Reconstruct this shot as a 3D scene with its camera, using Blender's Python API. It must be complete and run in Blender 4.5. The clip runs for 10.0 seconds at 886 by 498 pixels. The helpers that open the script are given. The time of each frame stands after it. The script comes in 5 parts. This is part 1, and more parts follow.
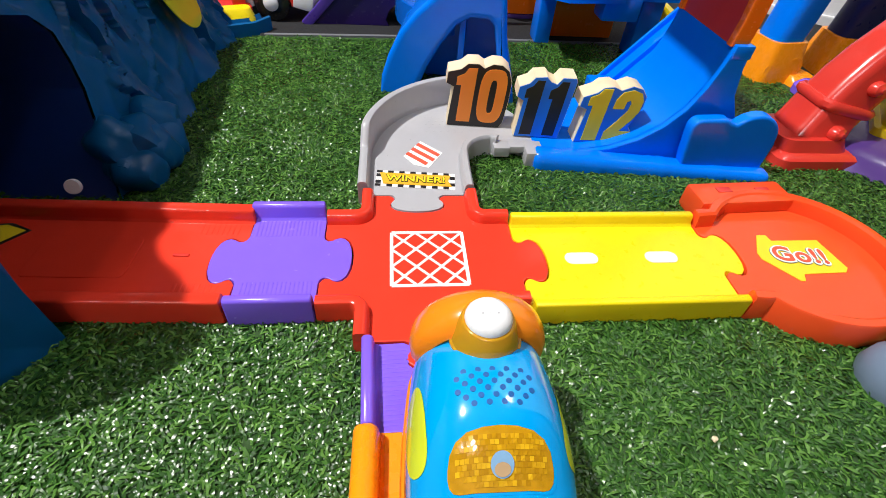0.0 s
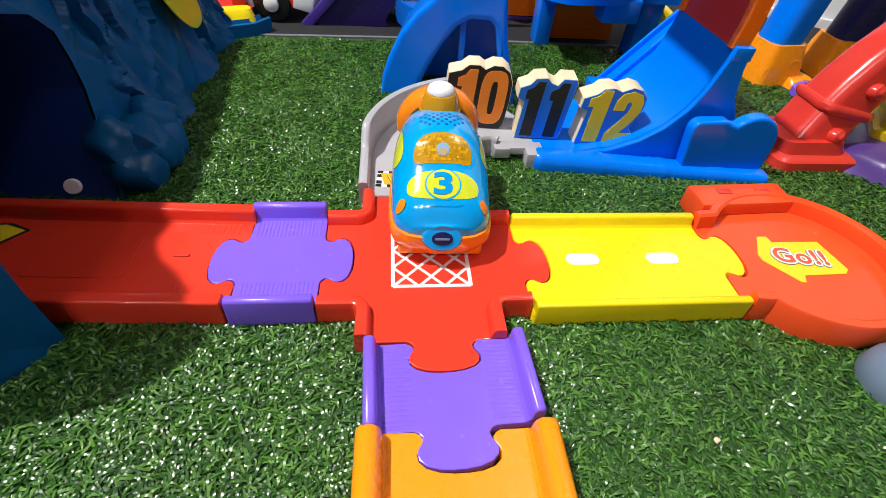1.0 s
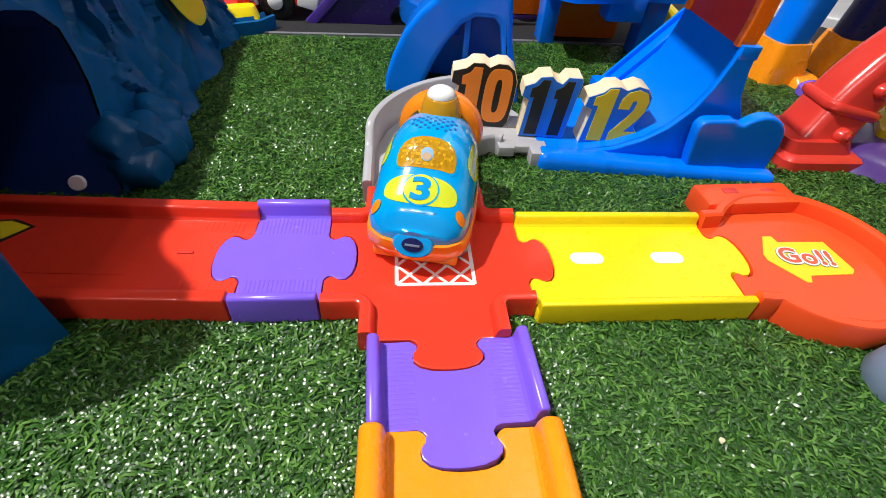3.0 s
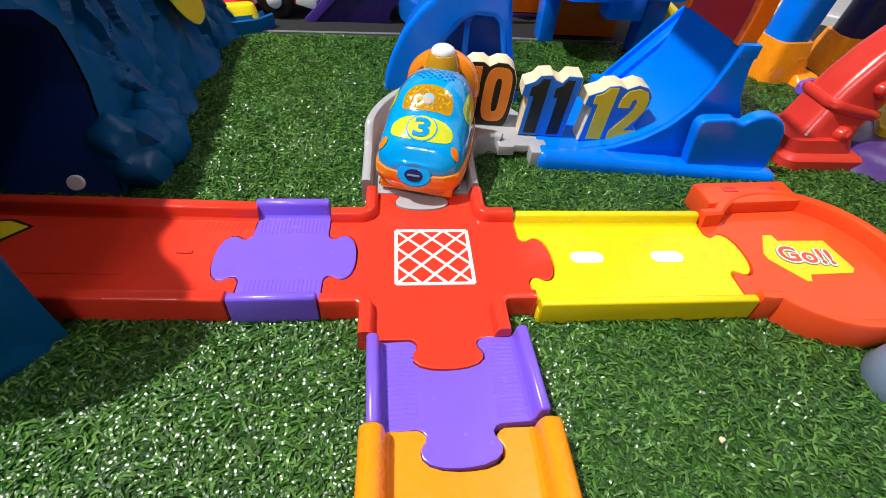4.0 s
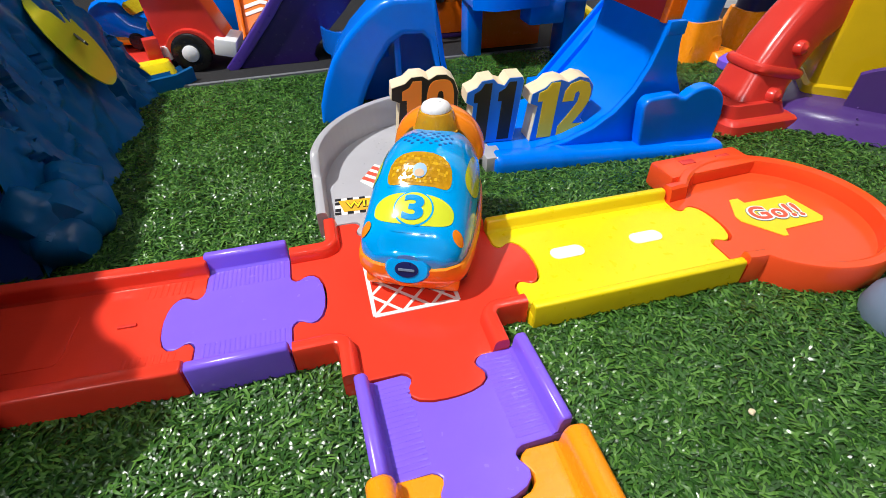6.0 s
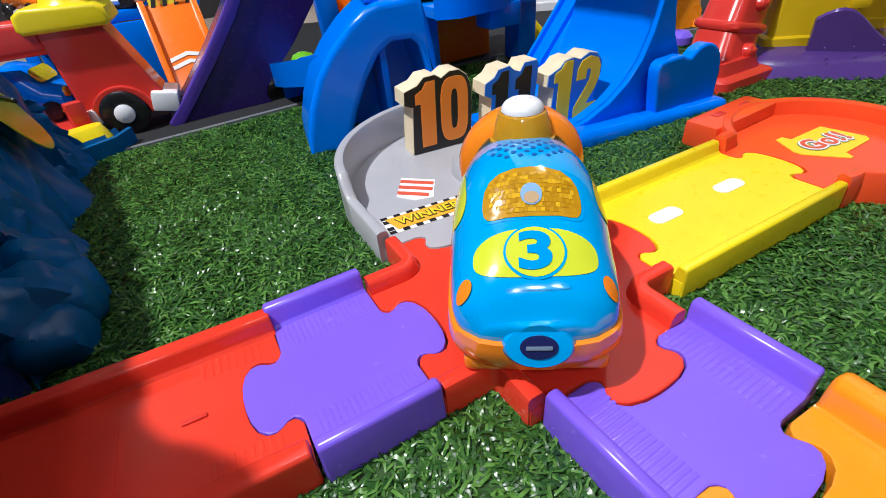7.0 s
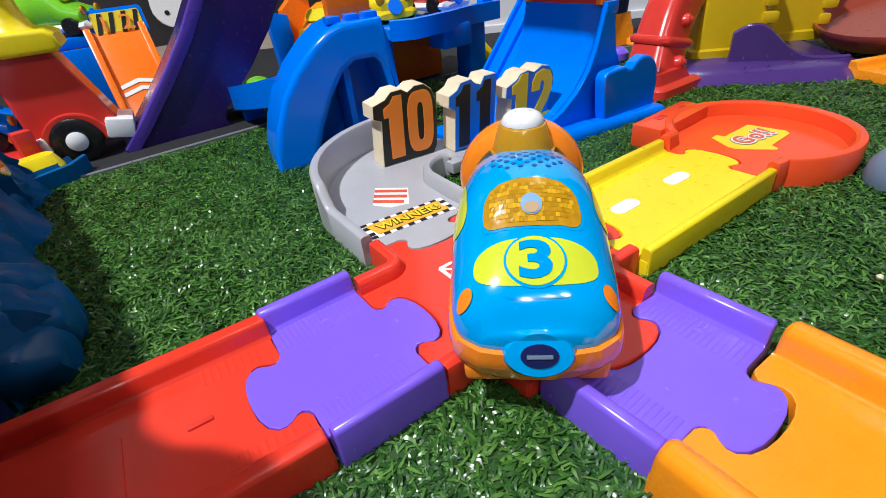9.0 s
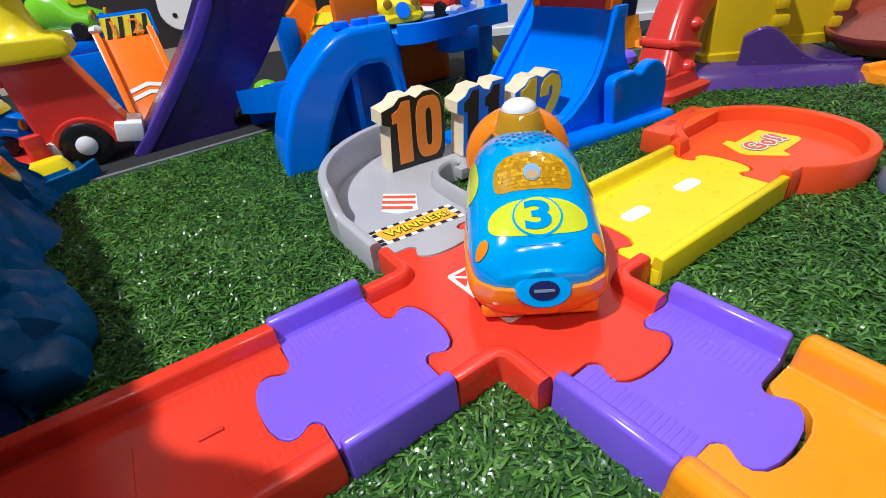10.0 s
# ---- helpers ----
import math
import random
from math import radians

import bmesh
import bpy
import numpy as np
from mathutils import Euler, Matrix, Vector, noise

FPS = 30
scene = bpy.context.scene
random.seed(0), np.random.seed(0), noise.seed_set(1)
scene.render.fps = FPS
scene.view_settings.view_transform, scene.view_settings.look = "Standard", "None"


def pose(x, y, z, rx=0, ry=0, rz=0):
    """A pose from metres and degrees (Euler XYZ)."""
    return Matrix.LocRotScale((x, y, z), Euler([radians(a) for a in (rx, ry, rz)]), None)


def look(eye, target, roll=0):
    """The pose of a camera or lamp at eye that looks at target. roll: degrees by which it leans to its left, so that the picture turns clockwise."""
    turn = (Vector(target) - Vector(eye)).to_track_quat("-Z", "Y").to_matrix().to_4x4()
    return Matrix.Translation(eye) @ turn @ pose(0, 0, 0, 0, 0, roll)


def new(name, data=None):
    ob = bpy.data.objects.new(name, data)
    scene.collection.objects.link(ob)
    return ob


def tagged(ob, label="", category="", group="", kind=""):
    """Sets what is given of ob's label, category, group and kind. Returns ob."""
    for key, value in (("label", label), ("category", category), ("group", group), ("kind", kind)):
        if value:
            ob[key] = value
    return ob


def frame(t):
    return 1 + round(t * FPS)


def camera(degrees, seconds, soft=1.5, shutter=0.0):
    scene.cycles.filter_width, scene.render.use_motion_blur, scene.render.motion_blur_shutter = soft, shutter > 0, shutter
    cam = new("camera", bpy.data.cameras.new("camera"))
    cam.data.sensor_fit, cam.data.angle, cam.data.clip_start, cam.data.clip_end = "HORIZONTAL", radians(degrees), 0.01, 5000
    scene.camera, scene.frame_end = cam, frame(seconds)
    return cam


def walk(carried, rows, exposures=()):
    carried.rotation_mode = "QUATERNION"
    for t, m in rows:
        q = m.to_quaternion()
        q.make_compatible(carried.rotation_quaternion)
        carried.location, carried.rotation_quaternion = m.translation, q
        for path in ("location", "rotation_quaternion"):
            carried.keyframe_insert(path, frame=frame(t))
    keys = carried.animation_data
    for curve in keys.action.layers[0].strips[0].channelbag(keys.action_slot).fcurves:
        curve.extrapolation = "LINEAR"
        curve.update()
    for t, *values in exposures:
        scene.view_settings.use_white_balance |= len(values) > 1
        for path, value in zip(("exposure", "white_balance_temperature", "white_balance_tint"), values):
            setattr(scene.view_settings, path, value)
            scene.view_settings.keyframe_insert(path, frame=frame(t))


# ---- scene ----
cam = camera(86.5, 10.0, 0.65)
PATH = [
    (0, (-0.023, -0.217, 0.233), (0.177, 1.205, -1.159), 4.9),
    (0.5, (-0.024, -0.217, 0.233), (0.183, 1.208, -1.156), 5.1),
    (1, (-0.025, -0.217, 0.232), (0.183, 1.21, -1.154), 5.2),
    (1.5, (-0.025, -0.217, 0.231), (0.18, 1.214, -1.15), 5.2),
    (2, (-0.025, -0.217, 0.232), (0.174, 1.211, -1.155), 5.1),
    (2.5, (-0.026, -0.217, 0.231), (0.172, 1.21, -1.157), 5.2),
    (4, (-0.026, -0.216, 0.231), (0.174, 1.204, -1.162), 5.2),
    (4.5, (-0.027, -0.216, 0.23), (0.171, 1.204, -1.164), 4.9),
    (5, (-0.027, -0.217, 0.23), (0.168, 1.203, -1.165), 4.7),
    (5.5, (-0.027, -0.217, 0.23), (0.205, 1.224, -1.137), 3.8),
    (5.7, (-0.025, -0.218, 0.224), (0.257, 1.244, -1.111), 2.1),
    (6.8, (-0.099, -0.145, 0.172), (0.57, 1.324, -1.009), -6.2),
    (7, (-0.116, -0.149, 0.167), (0.603, 1.317, -0.988), -6.3),
    (7.5, (-0.13, -0.16, 0.168), (0.687, 1.282, -0.951), -6.9),
    (8, (-0.138, -0.16, 0.164), (0.746, 1.257, -0.936), -6.6),
    (8.5, (-0.136, -0.158, 0.167), (0.772, 1.247, -0.929), -6.1),
    (9, (-0.139, -0.156, 0.165), (0.772, 1.248, -0.929), -6.1),
    (9.5, (-0.137, -0.155, 0.168), (0.766, 1.254, -0.927), -6.3),
    (10, (-0.139, -0.152, 0.168), (0.757, 1.265, -0.922), -6.3),
]
walk(cam, [(t, look(eye, target, roll)) for t, eye, target, roll in PATH],
     [(0, 0.0, 6450, 10), (5.7, 0.0, 6450, 10), (6.8, -0.17, 5950, 10), (10, -0.17, 5950, 10)])

# ---- world and light ----
world = bpy.data.worlds.new("room_air")
scene.world = world
world.use_nodes = True
world.node_tree.nodes["Background"].inputs[0].default_value = (0.97, 0.98, 1.0, 1)
world.node_tree.nodes["Background"].inputs[1].default_value = 0.03
scene.view_settings.exposure = 0.0


def area_light(name, place, aim, size_x, size_y, watts, colour):
    data = bpy.data.lights.new(name, "AREA")
    data.shape, data.size, data.size_y, data.energy, data.color = "RECTANGLE", size_x, size_y, watts, colour
    ob = new(name, data)
    ob.matrix_world = look(place, aim)
    return ob


area_light("ceiling_spot_light", (-1.10, 0.12, 2.3), (0.05, 0.15, 0), 0.06, 0.06, 86, (1.0, 0.97, 0.92))
area_light("ceiling_spot_light", (0.85, 0.35, 2.3), (0.1, 0.1, 0), 0.12, 0.12, 5, (1.0, 0.97, 0.94))
for dx, dy in ((-0.25, 0.20), (0.0, 0.0), (0.25, -0.20)):
    area_light("ceiling_spot_light", (-0.75 + 1.6 * dx, -1.50 + 0.4 * dy, 2.1), (0.1, 0.1, 0), 0.09, 0.09, 5.4, (0.97, 0.98, 1.0))


# ---- materials ----
def material(name, colour, rough=0.3, metal=0.0, vary=0.06, scale=60.0, bump=0.0, bump_scale=400.0, coat=0.0, glow=0.0, transmission=0.0, rough_vary=0.09):
    m = bpy.data.materials.new(name)
    m.use_nodes = True
    nt = m.node_tree
    b = nt.nodes["Principled BSDF"]
    b.inputs["Roughness"].default_value = rough
    b.inputs["Metallic"].default_value = metal
    b.inputs["Coat Weight"].default_value = coat
    b.inputs["Coat Roughness"].default_value = 0.08
    b.inputs["Transmission Weight"].default_value = transmission
    co = nt.nodes.new("ShaderNodeTexCoord")
    n1 = nt.nodes.new("ShaderNodeTexNoise")
    n1.inputs["Scale"].default_value, n1.inputs["Detail"].default_value = scale, 5
    nt.links.new(co.outputs["Object"], n1.inputs["Vector"])
    ramp = nt.nodes.new("ShaderNodeMix")
    ramp.data_type = "RGBA"
    ramp.inputs[6].default_value = (*[c * (1 - vary) for c in colour], 1)
    ramp.inputs[7].default_value = (*[min(1, c * (1 + vary) + vary * 0.01) for c in colour], 1)
    nt.links.new(n1.outputs["Fac"], ramp.inputs[0])
    nt.links.new(ramp.outputs[2], b.inputs["Base Color"])
    n2 = nt.nodes.new("ShaderNodeTexNoise")
    n2.inputs["Scale"].default_value, n2.inputs["Detail"].default_value = scale * 2.7, 6
    nt.links.new(co.outputs["Object"], n2.inputs["Vector"])
    mr = nt.nodes.new("ShaderNodeMapRange")
    mr.inputs[3].default_value, mr.inputs[4].default_value = max(0.02, rough - rough_vary), rough + rough_vary
    nt.links.new(n2.outputs["Fac"], mr.inputs[0])
    nt.links.new(mr.outputs[0], b.inputs["Roughness"])
    if bump:
        n3 = nt.nodes.new("ShaderNodeTexNoise")
        n3.inputs["Scale"].default_value, n3.inputs["Detail"].default_value = bump_scale, 4
        nt.links.new(co.outputs["Object"], n3.inputs["Vector"])
        bp = nt.nodes.new("ShaderNodeBump")
        bp.inputs["Strength"].default_value, bp.inputs["Distance"].default_value = bump, 0.0006
        nt.links.new(n3.outputs["Fac"], bp.inputs["Height"])
        nt.links.new(bp.outputs[0], b.inputs["Normal"])
    if glow:
        nt.links.new(ramp.outputs[2], b.inputs["Emission Color"])
        b.inputs["Emission Strength"].default_value = glow
    return m


RED = material("red_plastic", (0.78, 0.046, 0.022), 0.17, bump=0.04)
RED_ORANGE = material("orange_red_plastic", (0.84, 0.080, 0.018), 0.2, bump=0.04)
DEEP_RED = material("deep_red_plastic", (0.64, 0.040, 0.028), 0.22, bump=0.05)
PURPLE = material("violet_plastic", (0.21, 0.11, 0.80), 0.24, bump=0.04)
# violet of the backlit slide, its shade mixed into the colour
SHADED_PURPLE = material("shaded_violet_plastic", (0.022, 0.008, 0.10), 0.25, bump=0.04)
DULL_PURPLE = material("grape_plastic", (0.075, 0.034, 0.19), 0.22, bump=0.05)
YELLOW = material("yellow_plastic", (0.88, 0.68, 0.005), 0.3, bump=0.04)
GOLD = material("mustard_plastic", (0.62, 0.42, 0.005), 0.2, bump=0.05)
ORANGE = material("orange_plastic", (0.95, 0.30, 0.005), 0.27, bump=0.04)
BRIGHT_ORANGE = material("bright_orange_plastic", (0.95, 0.185, 0.004), 0.25, bump=0.04)
GREY = material("grey_plastic", (0.42, 0.42, 0.45), 0.32, bump=0.05)
BLUE = material("blue_plastic", (0.0, 0.190, 0.94), 0.17, bump=0.03)
ROCK_BLUE = material("rock_blue_plastic", (0.0, 0.092, 0.27), 0.34, vary=0.25, scale=25, bump=0.25, bump_scale=90)
# rock blue darkened for the tunnel; the shade inside is in the colour
CAVE_SHADE = material("shaded_tunnel_blue", (0.004, 0.035, 0.19), 0.45)
SKY = material("sky_blue_plastic", (0.0, 0.34, 0.82), 0.12, coat=0.5, bump=0.02)
CAR_ORANGE = material("car_orange_plastic", (0.95, 0.25, 0.01), 0.2, coat=0.4, bump=0.02)
LIME = material("lime_print", (0.62, 0.68, 0.03), 0.12, coat=0.4)
NAVY = material("navy_print", (0.008, 0.012, 0.09), 0.3)
# body blue darkened to stand for shade in the speaker holes
HOLE_SHADE = material("hole_shade_disc", (0.0, 0.085, 0.32), 0.5)
WHITE = material("white_plastic", (0.82, 0.82, 0.84), 0.3)
STICKER_WHITE = material("white_sticker", (0.85, 0.85, 0.84), 0.35)
STICKER_RED = material("red_sticker", (0.70, 0.10, 0.05), 0.35)
STICKER_YELLOW = material("yellow_sticker", (0.86, 0.66, 0.02), 0.35)
BLACK = material("black_print", (0.012, 0.012, 0.014), 0.4)
RUBBER = material("black_tyre_plastic", (0.012, 0.012, 0.013), 0.25)
WOOD = material("pale_lime_wood", (0.78, 0.66, 0.45), 0.55, vary=0.12, scale=140, bump=0.15)
PRINT_ORANGE = material("orange_print", (0.92, 0.27, 0.03), 0.4)
PRINT_BLUE = material("blue_print", (0.01, 0.20, 0.88), 0.35)
PRINT_YELLOW = material("yellow_print", (0.88, 0.68, 0.03), 0.4)
AMBER = material("amber_clear_plastic", (0.52, 0.26, 0.005), 0.10, coat=0.8, vary=0.3, scale=300)
AMBER_DIM = material("amber_siren_plastic", (0.88, 0.44, 0.02), 0.08, coat=0.5, transmission=0.45, vary=0.08, scale=250)
AMBER_DARK = material("amber_facets", (0.92, 0.68, 0.02), 0.12, coat=0.8, vary=0.3, scale=500)
MAT = material("charcoal_mat", (0.009, 0.009, 0.011), 0.9, vary=0.5, scale=900, bump=0.6, bump_scale=1200)
MAT_EDGE = material("grey_mat_trim", (0.14, 0.145, 0.16), 0.7, vary=0.2)
WALL = material("white_wall_paint", (0.74, 0.75, 0.78), 0.6, bump=0.1, bump_scale=60, scale=6)
BACK_WALL = material("taupe_wall_paint", (0.20, 0.18, 0.17), 0.7, scale=5)
DARK_WALL = material("dark_panel_paint", (0.025, 0.022, 0.024), 0.5, scale=8)
FLOOR = material("beige_wood_floor", (0.42, 0.33, 0.26), 0.4, vary=0.15, scale=14)
CEILING = material("grey_ceiling_paint", (0.30, 0.30, 0.30), 0.8, scale=5)
SOIL = material("green_turf_backing", (0.026, 0.066, 0.014), 0.95, vary=0.4, scale=300)
GREEN = material("green_plastic", (0.18, 0.55, 0.02), 0.25)
BRICK_RED = material("brick_red_plastic", (0.30, 0.055, 0.03), 0.3, bump=0.05)
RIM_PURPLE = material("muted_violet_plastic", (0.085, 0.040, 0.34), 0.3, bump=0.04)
STONE = material("blue_grey_plastic", (0.16, 0.22, 0.32), 0.35, bump=0.1)


ROCK_BLUE.node_tree.nodes["Principled BSDF"].inputs["Specular IOR Level"].default_value = 0.22
BLUE.node_tree.nodes["Principled BSDF"].inputs["Specular IOR Level"].default_value = 0.38


def turf_material():
    m = bpy.data.materials.new("turf_blades")
    m.use_nodes = True
    nt = m.node_tree
    b = nt.nodes["Principled BSDF"]
    geo = nt.nodes.new("ShaderNodeNewGeometry")
    ramp = nt.nodes.new("ShaderNodeValToRGB")
    e = ramp.color_ramp.elements
    e[0].color, e[1].color = (0.017, 0.056, 0.010, 1), (0.104, 0.235, 0.040, 1)
    mid = e.new(0.55)
    mid.color = (0.035, 0.108, 0.017, 1)
    nt.links.new(geo.outputs["Random Per Island"], ramp.inputs[0])
    nt.links.new(ramp.outputs[0], b.inputs["Base Color"])
    b.inputs["Roughness"].default_value = 0.27
    b.inputs["Specular IOR Level"].default_value = 0.42
    return m


TURF = turf_material()


def facet_material():
    """Amber prisms; the differing light each would catch is put into its base colour."""
    m = bpy.data.materials.new("amber_prisms")
    m.use_nodes = True
    nt = m.node_tree
    b = nt.nodes["Principled BSDF"]
    geo = nt.nodes.new("ShaderNodeNewGeometry")
    ramp = nt.nodes.new("ShaderNodeValToRGB")
    e = ramp.color_ramp.elements
    e[0].color, e[1].color = (0.44, 0.21, 0.004, 1), (0.78, 0.45, 0.012, 1)
    e.new(0.55).color = (0.58, 0.30, 0.006, 1)
    nt.links.new(geo.outputs["Random Per Island"], ramp.inputs[0])
    nt.links.new(ramp.outputs[0], b.inputs["Base Color"])
    b.inputs["Roughness"].default_value = 0.12
    b.inputs["Coat Weight"].default_value = 0.6
    return m


AMBER_FACET = facet_material()


# ---- mesh helpers ----
def part(name, bm, mat, parent=None, label="", smooth=True, angle=40):
    me = bpy.data.meshes.new(name)
    bmesh.ops.recalc_face_normals(bm, faces=bm.faces)
    if smooth:
        for f in bm.faces:
            f.smooth = len(f.verts) < 13
        for e in bm.edges:
            if len(e.link_faces) == 2 and e.calc_face_angle(0) > radians(angle):
                e.smooth = False
    bm.to_mesh(me)
    bm.free()
    me.materials.append(mat)
    ob = new(name, me)
    if parent is not None:
        ob.parent = parent
    if label:
        tagged(ob, label)
    return ob


def thing(name, label, category, m=None, group="", kind=""):
    ob = new(name)
    ob.empty_display_size = 0.01
    if m is not None:
        ob.matrix_basis = m
    return tagged(ob, label, category, group, kind)


def prism(points, z0, z1, bevel=0.0, segs=2, bm=None):
    """Upright solid on a flat outline."""
    bm = bm or bmesh.new()
    vs = [bm.verts.new((x, y, z0)) for x, y in points]
    f = bm.faces.new(vs)
    r = bmesh.ops.extrude_face_region(bm, geom=[f])
    top = [v for v in r["geom"] if isinstance(v, bmesh.types.BMVert)]
    for v in top:
        v.co.z = z1
    if bevel:
        s = set(top)
        edges = [e for e in bm.edges if e.verts[0] in s and e.verts[1] in s]
        bmesh.ops.bevel(bm, geom=edges, offset=bevel, segments=segs, profile=0.6, affect="EDGES")
    return bm


def upright(points, depth, bevel=0.0, segs=2):
    """Solid whose outline stands in the x-z plane, from y 0 back to depth."""
    bm = prism(points, 0, depth, bevel, segs)
    bm.transform(Matrix(((1, 0, 0, 0), (0, 0, -1, depth), (0, 1, 0, 0), (0, 0, 0, 1))))
    return bm


def box(x0, x1, y0, y1, z0, z1, bevel=0.0, segs=2, bm=None):
    b2 = bmesh.new()
    bmesh.ops.create_cube(b2, size=1, matrix=pose((x0 + x1) / 2, (y0 + y1) / 2, (z0 + z1) / 2) @ Matrix.Diagonal((x1 - x0, y1 - y0, z1 - z0, 1)))
    if bevel:
        bmesh.ops.bevel(b2, geom=b2.edges[:], offset=bevel, segments=segs, profile=0.6, affect="EDGES")
    return b2


def sweep(path, profile, closed=False):
    """Profile (offset to the left, z) drawn along a flat path; z may be a function of the share of the way."""
    bm = bmesh.new()
    n, rings = len(path), []
    for i, p in enumerate(path):
        a = Vector(path[(i - 1) % n] if closed or i else path[0])
        b = Vector(path[(i + 1) % n] if closed or i < n - 1 else path[-1])
        d = (b - a).normalized()
        left = Vector((-d.y, d.x))
        pr = profile(i / (n - 1)) if callable(profile) else profile
        rings.append([bm.verts.new((p[0] + left.x * o, p[1] + left.y * o, z)) for o, z in pr])
    m = len(rings[0])
    for i in range(n if closed else n - 1):
        r0, r1 = rings[i], rings[(i + 1) % n]
        for j in range(m):
            bm.faces.new((r0[j], r0[(j + 1) % m], r1[(j + 1) % m], r1[j]))
    if not closed:
        bm.faces.new(rings[0][::-1])
        bm.faces.new(rings[-1])
    return bm


def lathe(profile, segs=32):
    """(radius, z) turned round the z axis."""
    bm = bmesh.new()
    rings = [[bm.verts.new((r * math.cos(2 * math.pi * k / segs), r * math.sin(2 * math.pi * k / segs), z)) for k in range(segs)] for r, z in profile]
    for a, b in zip(rings, rings[1:]):
        for k in range(segs):
            bm.faces.new((a[k], a[(k + 1) % segs], b[(k + 1) % segs], b[k]))
    if profile[0][0] > 1e-6:
        bm.faces.new(rings[0][::-1])
    if profile[-1][0] > 1e-6:
        bm.faces.new(rings[-1])
    bmesh.ops.remove_doubles(bm, verts=bm.verts, dist=1e-6)
    return bm


def moved(bm, m):
    bm.transform(m)
    return bm


def arc(cx, cy, r, a0, a1, n=12):
    return [(cx + r * math.cos(radians(a0 + (a1 - a0) * i / n)), cy + r * math.sin(radians(a0 + (a1 - a0) * i / n))) for i in range(n + 1)]


def rounded(w, h, r, n=5):
    """Rounded rectangle about the origin."""
    out = []
    for sx, sy, a in ((1, 1, 0), (-1, 1, 90), (-1, -1, 180), (1, -1, 270)):
        out += arc(sx * (w / 2 - r), sy * (h / 2 - r), r, a, a + 90, n)
    return out


def letters(text, size, depth, weight=0.0, xscale=1.0, spacing=1.0):
    """The built-in font as a solid in the x-y plane, centred, as a bmesh."""
    cu = bpy.data.curves.new("letters", "FONT")
    cu.body, cu.size, cu.extrude, cu.offset, cu.align_x, cu.align_y = text, size, depth / 2, weight * size, "CENTER", "CENTER"
    cu.space_character, cu.resolution_u = spacing, 4
    tmp = bpy.data.objects.new("letters", cu)
    scene.collection.objects.link(tmp)
    me = bpy.data.meshes.new_from_object(tmp.evaluated_get(bpy.context.evaluated_depsgraph_get()))
    bpy.data.objects.remove(tmp)
    bpy.data.curves.remove(cu)
    bm = bmesh.new()
    bm.from_mesh(me)
    bpy.data.meshes.remove(me)
    xs = [v.co.x for v in bm.verts]
    ys = [v.co.y for v in bm.verts]
    bm.transform(Matrix.Diagonal((xscale, 1, 1, 1)) @ Matrix.Translation((-(min(xs) + max(xs)) / 2, -(min(ys) + max(ys)) / 2, depth / 2)))
    return bm


# ---- room ----
def slab(name, mat, corners, z0, z1, label="", kind="structure"):
    return tagged(part(name, prism(corners, z0, z1), mat, smooth=False), label, name.split("_")[0], kind=kind)


slab("floor", FLOOR, [(-2.2, -2.0), (2.6, -2.0), (2.6, 1.45), (-2.2, 1.45)], -0.06, -0.012, "beige wooden room floor")
slab("ceiling", CEILING, [(-2.3, -2.1), (2.7, -2.1), (2.7, 1.55), (-2.3, 1.55)], 2.42, 2.5, "plain grey ceiling")
slab("wall_south", BACK_WALL, [(-2.3, -2.1), (2.7, -2.1), (2.7, -2.0), (-2.3, -2.0)], -0.06, 2.42, "plain taupe wall")
slab("wall_west", BACK_WALL, [(-2.3, -2.0), (-2.2, -2.0), (-2.2, 1.45), (-2.3, 1.45)], -0.06, 2.42, "plain taupe wall")
slab("wall_east", BACK_WALL, [(2.6, -2.0), (2.7, -2.0), (2.7, 1.45), (2.6, 1.45)], -0.06, 2.42, "plain taupe wall")
slab("wall_north", DARK_WALL, [(-2.3, 1.45), (2.7, 1.45), (2.7, 1.55), (-2.3, 1.55)], -0.06, 2.42, "dark painted wall")


def skirting():
    """White partition wall with its stepped skirting board, running off behind the toys."""
    a, b = Vector((0.36, 0.74)), Vector((1.35, 0.06))
    d = (b - a).normalized()
    nrm = Vector((d.y, -d.x)) * -1
    if nrm.y > 0:
        nrm = -nrm
    def strip(name, off0, off1, z0, z1, mat, label):
        p = [a + nrm * off0, b + nrm * off0, b + nrm * off1, a + nrm * off1]
        return tagged(part(name, prism([tuple(v) for v in p], z0, z1, 0.002 if off1 > 0 else 0), mat, smooth=False), label, name.split("_")[0], kind="structure")
    strip("wall_partition", -0.08, 0.0, -0.012, 2.42, WALL, "plain white painted partition wall")
    strip("baseboard", 0.0005, 0.016, -0.012, 0.075, WALL, "white moulded skirting board")
    strip("trim", 0.0005, 0.010, 0.077, 0.089, WALL, "white bead over the skirting board")
    strip("trim", 0.0005, 0.022, -0.012, 0.018, WALL, "white shoe moulding at the floor")


skirting()

